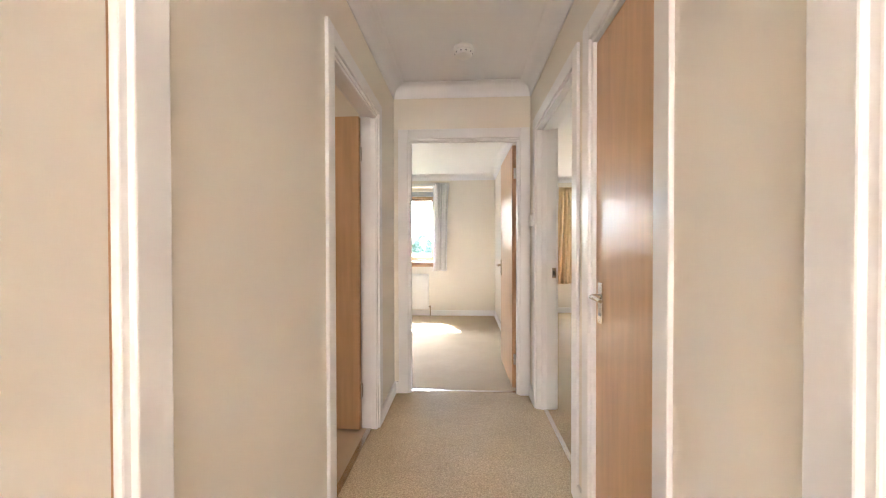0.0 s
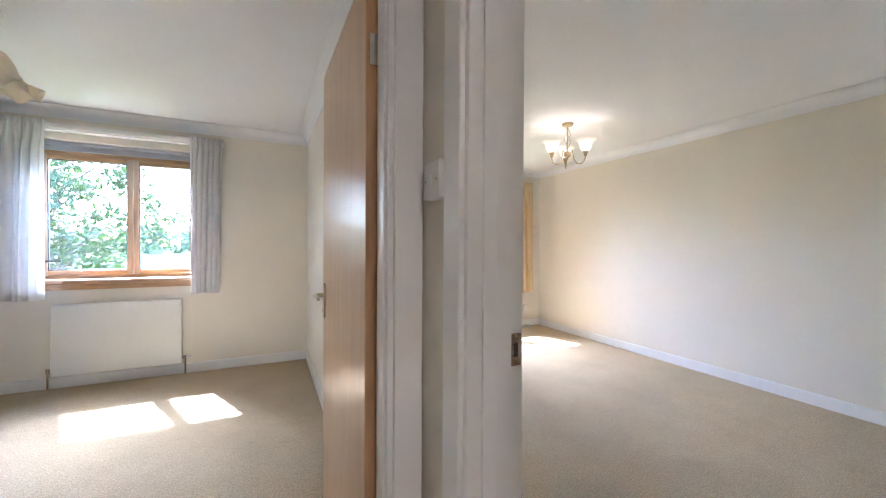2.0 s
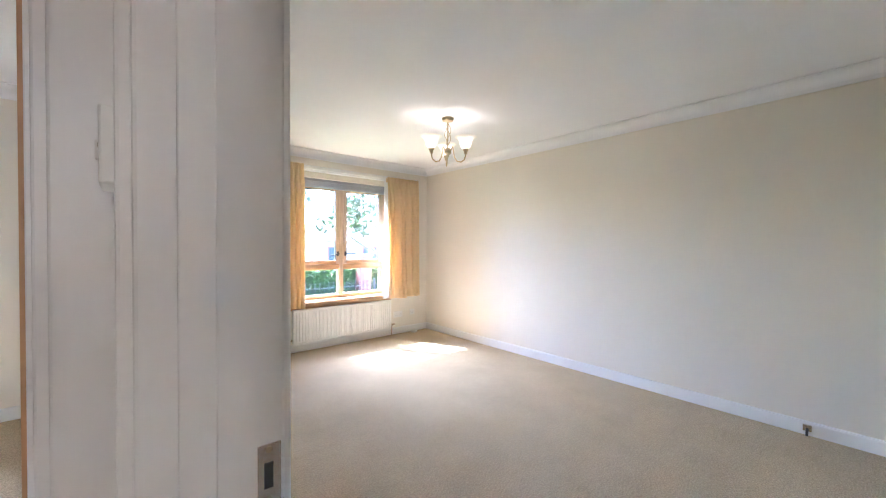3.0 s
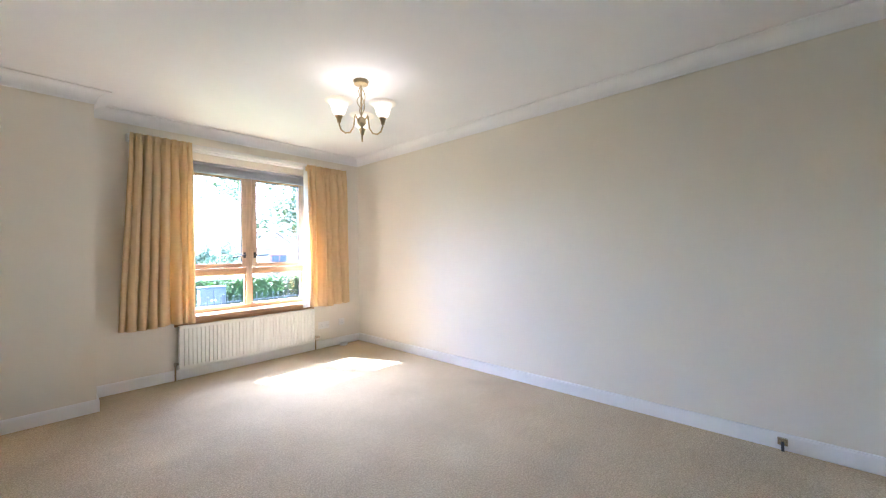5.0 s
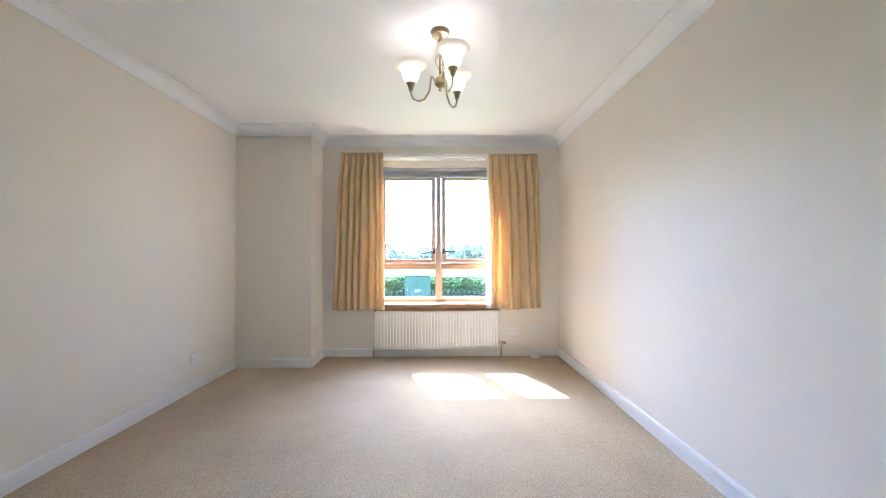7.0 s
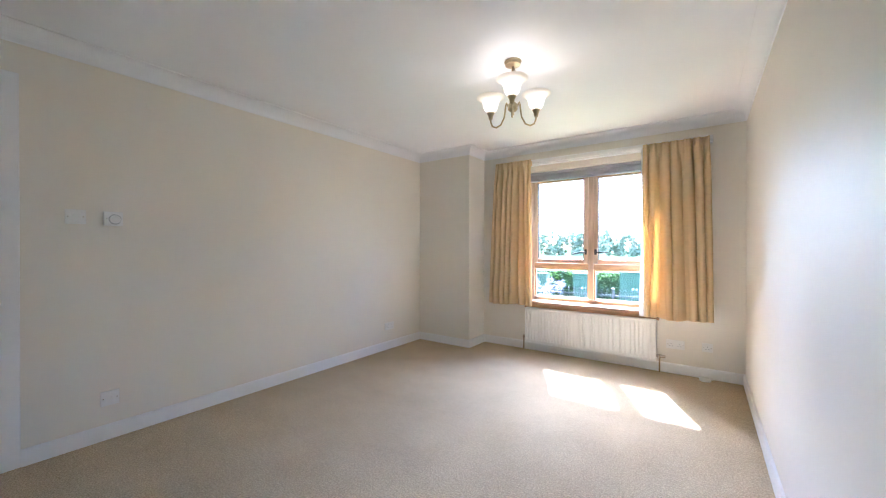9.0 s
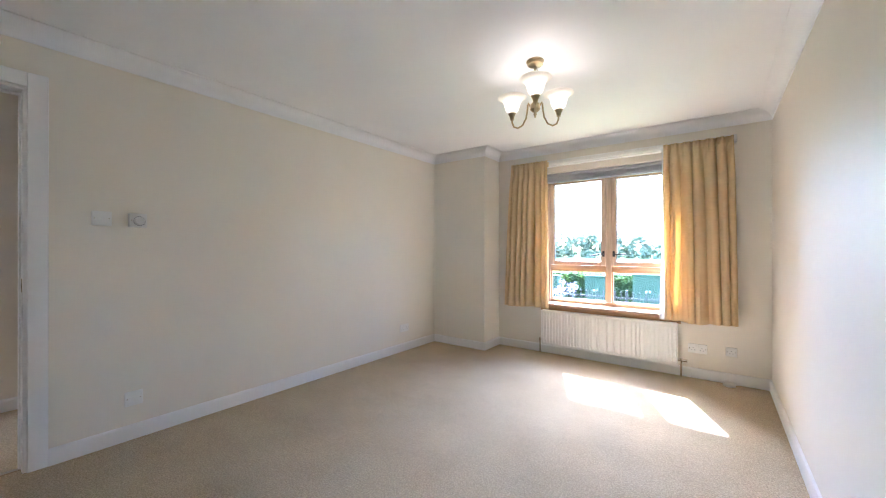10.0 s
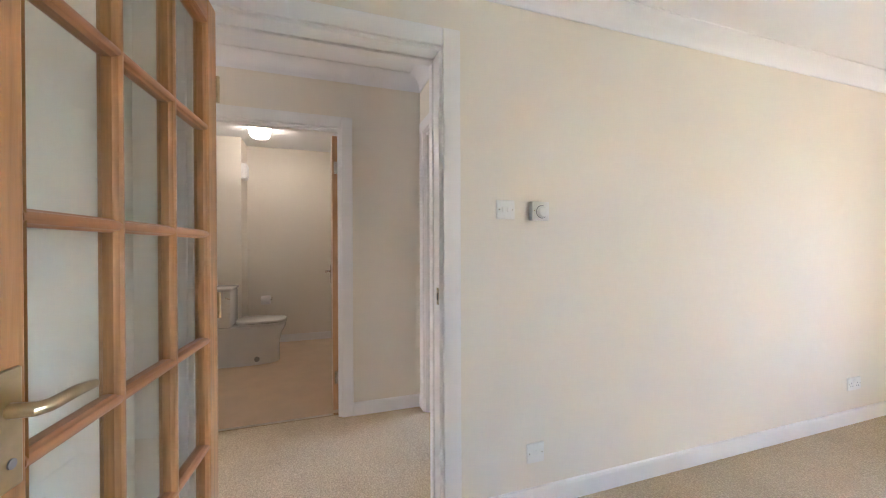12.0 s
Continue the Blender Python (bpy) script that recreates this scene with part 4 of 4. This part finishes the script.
def leaves(name, material, parent, spots, size, seed, label=""):
    """Many small leaf quads around spots (x, y, z, radius, count)."""
    r = random.Random(seed)
    vs, fs = [], []
    for x, y, z, rad, n in spots:
        for _ in range(n):
            d = Vector((r.gauss(0, 1), r.gauss(0, 1), r.gauss(0, 1))).normalized() * rad * r.random() ** 0.45
            c = Vector((x, y, z)) + d
            u = Vector((r.gauss(0, 1), r.gauss(0, 1), r.gauss(0, 0.7))).normalized()
            w = u.orthogonal().normalized()
            s = size * r.uniform(0.6, 1.3)
            k = len(vs)
            vs += [c - u * s, c + w * s * 0.45, c + u * s, c - w * s * 0.45]
            fs.append((k, k + 1, k + 2, k + 3))
    me = bpy.data.meshes.new(name)
    me.from_pydata([tuple(v) for v in vs], [], fs)
    me.materials.append(material)
    ob = new(name, me)
    ob.parent = parent
    if label:
        ob["label"] = label
    return ob


def tree(label, x, y, h, crown0, spread, seed, n=90, per=75, size=0.075):
    r = random.Random(seed)
    e = thing("tree", label, "tree", (x, y, GZ))
    top = Vector((r.uniform(-0.2, 0.2), r.uniform(-0.2, 0.2), h * 0.8))
    bm = tube([(0, 0, 0), (0.03, 0.02, h * 0.2), (top.x * 0.5, top.y * 0.5, h * 0.5), top], [0.16, 0.12, 0.08, 0.02], 10)
    spots = []
    for i in range(n):
        a = r.uniform(0, 2 * math.pi)
        t = r.uniform(0, 1)
        z = crown0 + (h - crown0) * t
        rr = spread * math.sin(math.pi * min(0.97, 0.18 + 0.8 * t)) * r.uniform(0.35, 1.05)
        p = Vector((rr * math.cos(a), rr * math.sin(a), z))
        if i % 4 == 0:
            b0 = Vector((top.x * 0.4, top.y * 0.4, max(h * 0.2, z - rr * 0.7)))
            tube([b0, b0.lerp(p, 0.5) + Vector((0, 0, 0.1)), p], [0.035, 0.02, 0.008], 6, bm)
        spots.append((p.x, p.y, p.z, r.uniform(0.22, 0.42) * spread / 2.2, per))
    part("trunk", bm, BARK, e, smooth=True)
    leaves("crown", LEAF, e, spots, size, seed)


tree("leafy street tree with a light open crown", 8.0, 14.6, 7.8, 2.75, 3.9, 11, 170, 120, 0.095)
tree("broad leafy garden tree close to the bedroom window", -5.9, 13.4, 16.0, 0.8, 3.7, 12, 300, 75, 0.095)
tree("low leafy tree in front of the bedroom window", -3.9, 13.0, 6.6, 0.7, 2.4, 15, 130, 75, 0.075)
tree("broad leafy garden tree beyond the bedroom", -9.5, 15.6, 8.0, 0.8, 3.2, 13, 110, 70, 0.095)

hd = thing("hedge", "long clipped green hedge behind the pavement", "hedge", (0, 18.2, GZ))
spots = []
for i in range(300):
    x = -22 + i * 0.14
    for z in (0.15, 0.5, 0.85, 1.1):
        spots.append((x + rnd.uniform(-0.1, 0.1), rnd.uniform(-0.35, 0.15), z + rnd.uniform(-0.05, 0.05), 0.22, 22))
leaves("foliage", HEDGE, hd, spots, 0.06, 7)
part("stems", B(-22, 20, 0.0, 0.5, 0, 1.05), mat("hedge_core", (0.03, 0.05, 0.015), 0.95, vary=0.4), hd)


def utility_cabinet(label, x, y, w, h, material):
    e = thing("utility_cabinet", label, "utility cabinet", (x, y, GZ), group="roadside cabinets")
    part("plinth", B(-w / 2 - 0.02, w / 2 + 0.02, -0.02, 0.36, 0, 0.1, 0.01), mat("concrete", (0.35, 0.34, 0.32), 0.9, vary=0.1), e)
    part("body", B(-w / 2, w / 2, 0, 0.34, 0.101, h - 0.05, 0.01), material, e)
    part("roof", B(-w / 2 - 0.025, w / 2 + 0.025, -0.03, 0.37, h - 0.049, h, 0.012), material, e)
    for s in (-1, 1):
        dr = part("door", B(min(s * 0.006, s * (w / 2 - 0.02)), max(s * 0.006, s * (w / 2 - 0.02)), -0.012, -0.001, 0.16, h - 0.09, 0.004), material, e)
        part("lock", B(s * 0.05 - 0.02, s * 0.05 + 0.02, -0.02, -0.0121, h * 0.55, h * 0.55 + 0.05), PLASTIC, dr)


utility_cabinet("large dark green roadside utility cabinet", 2.15, 16.0, 0.88, 1.25, CABINET_GREEN)
utility_cabinet("dark green roadside utility cabinet", 0.6, 16.0, 0.72, 1.15, CABINET_GREEN)
utility_cabinet("small grey-green roadside utility cabinet", -0.95, 16.0, 0.5, 1.1, CABINET_GREEN)
utility_cabinet("small blue-grey roadside utility cabinet", 5.0, 16.0, 0.7, 1.0, CABINET_GREY)

fe = thing("fence", "low black metal railings with pale round finials", "fence", (0, 13.4, GZ))
for z in (0.25, 0.78):
    part("rail", B(-8, 12, -0.015, 0.015, z - 0.015, z + 0.015), BLACK, fe)
first = None
for i in range(140):
    x = -8 + i * 0.143
    if first is None:
        p = part("pale", lathe([(0.012, 0.05), (0.012, 0.86), (0.007, 0.88), (0.02, 0.9), (0.022, 0.92), (0.012, 0.945), (0.0, 0.955)], 6), BLACK, fe)
        first = p
    else:
        p = new("pale", first.data)
        p.parent = fe
    p.location = (x, 0, 0)
for i in range(9):
    part("post", B(-8 + i * 2.5 - 0.03, -8 + i * 2.5 + 0.03, -0.03, 0.03, 0, 0.98, 0.006), BLACK, fe)

lv = thing("lavender_bush", "flowering lavender clump by the railings", "shrub", (0.5, 12.9, GZ))
leaves("flowers", LAVENDER, lv, [(rnd.uniform(-0.7, 0.5), rnd.uniform(-0.2, 0.2), 0.85 + rnd.uniform(-0.1, 0.35), 0.12, 26) for _ in range(26)], 0.035, 21)
part("stems", loft([(0.3, 0.25, -0.25, 0.0), (0.7, 0.35, -0.35, 0.4), (0.5, 0.25, -0.25, 0.62)]), HEDGE, lv, smooth=True)


def house(label, x, y, w, d, h, roof, rz):
    e = thing("house", label, "house", (x, y, GZ), rz)
    part("wall", B(0, w, 0, d, 0, h), HARL, e)
    bm = bmesh.new()
    v = [bm.verts.new(c) for c in ((-0.3, -0.3, h), (w + 0.3, -0.3, h), (w + 0.3, d + 0.3, h), (-0.3, d + 0.3, h), (-0.3, d / 2, h + roof), (w + 0.3, d / 2, h + roof))]
    for q in ((0, 1, 5, 4), (2, 3, 4, 5), (0, 4, 3), (1, 2, 5), (0, 3, 2, 1)):
        bm.faces.new([v[i] for i in q])
    part("roof", bm, SLATE, e)
    n = max(2, int(w / 2.2))
    for i in range(n):
        a = w * (i + 0.5) / n
        win = part("window", B(a - 0.5, a + 0.5, -0.05, 0.05, 0.75, 1.95), REDBRICK, e, "dark red framed window")
        part("pane", B(a - 0.42, a - 0.03, -0.06, -0.051, 0.83, 1.87), CABINET_GREY, win)
        part("pane", B(a + 0.03, a + 0.42, -0.06, -0.051, 0.83, 1.87), CABINET_GREY, win)


house("low pink harled house with a dark roof", 10.0, 25.5, 9.0, 7.0, 2.3, 1.2, -14)
for k, (gx, gy) in enumerate(((9.1, 18.0), (10.6, 18.3))):
    g = thing("gate_post", "square red brick gate post with a pale cap", "gate post", (gx, gy, GZ), group="gate posts")
    part("shaft", B(-0.28, 0.28, -0.28, 0.28, 0, 1.55, 0.01), REDBRICK, g)
    part("cap", B(-0.34, 0.34, -0.34, 0.34, 1.551, 1.64, 0.02), PLASTIC, g)

woods = thing("far_trees", "belt of distant trees, haze put into the leaf colour", "trees", (0, 95, GZ), kind="stuff")
spots = []
for i in range(150):
    x = -130 + i * 1.75 + rnd.uniform(-1, 1)
    hh = 4.0 + 3.0 * noise.noise(Vector((x * 0.06, 3.1, 0))) + rnd.uniform(-0.8, 1.6)
    for z in range(0, max(1, int(hh / 1.1))):
        spots.append((x + rnd.uniform(-1, 1), rnd.uniform(-4, 4), z * 1.1 + 0.8, 1.3, 60))
leaves("foliage", HAZED_LEAF, woods, spots, 0.5, 31)
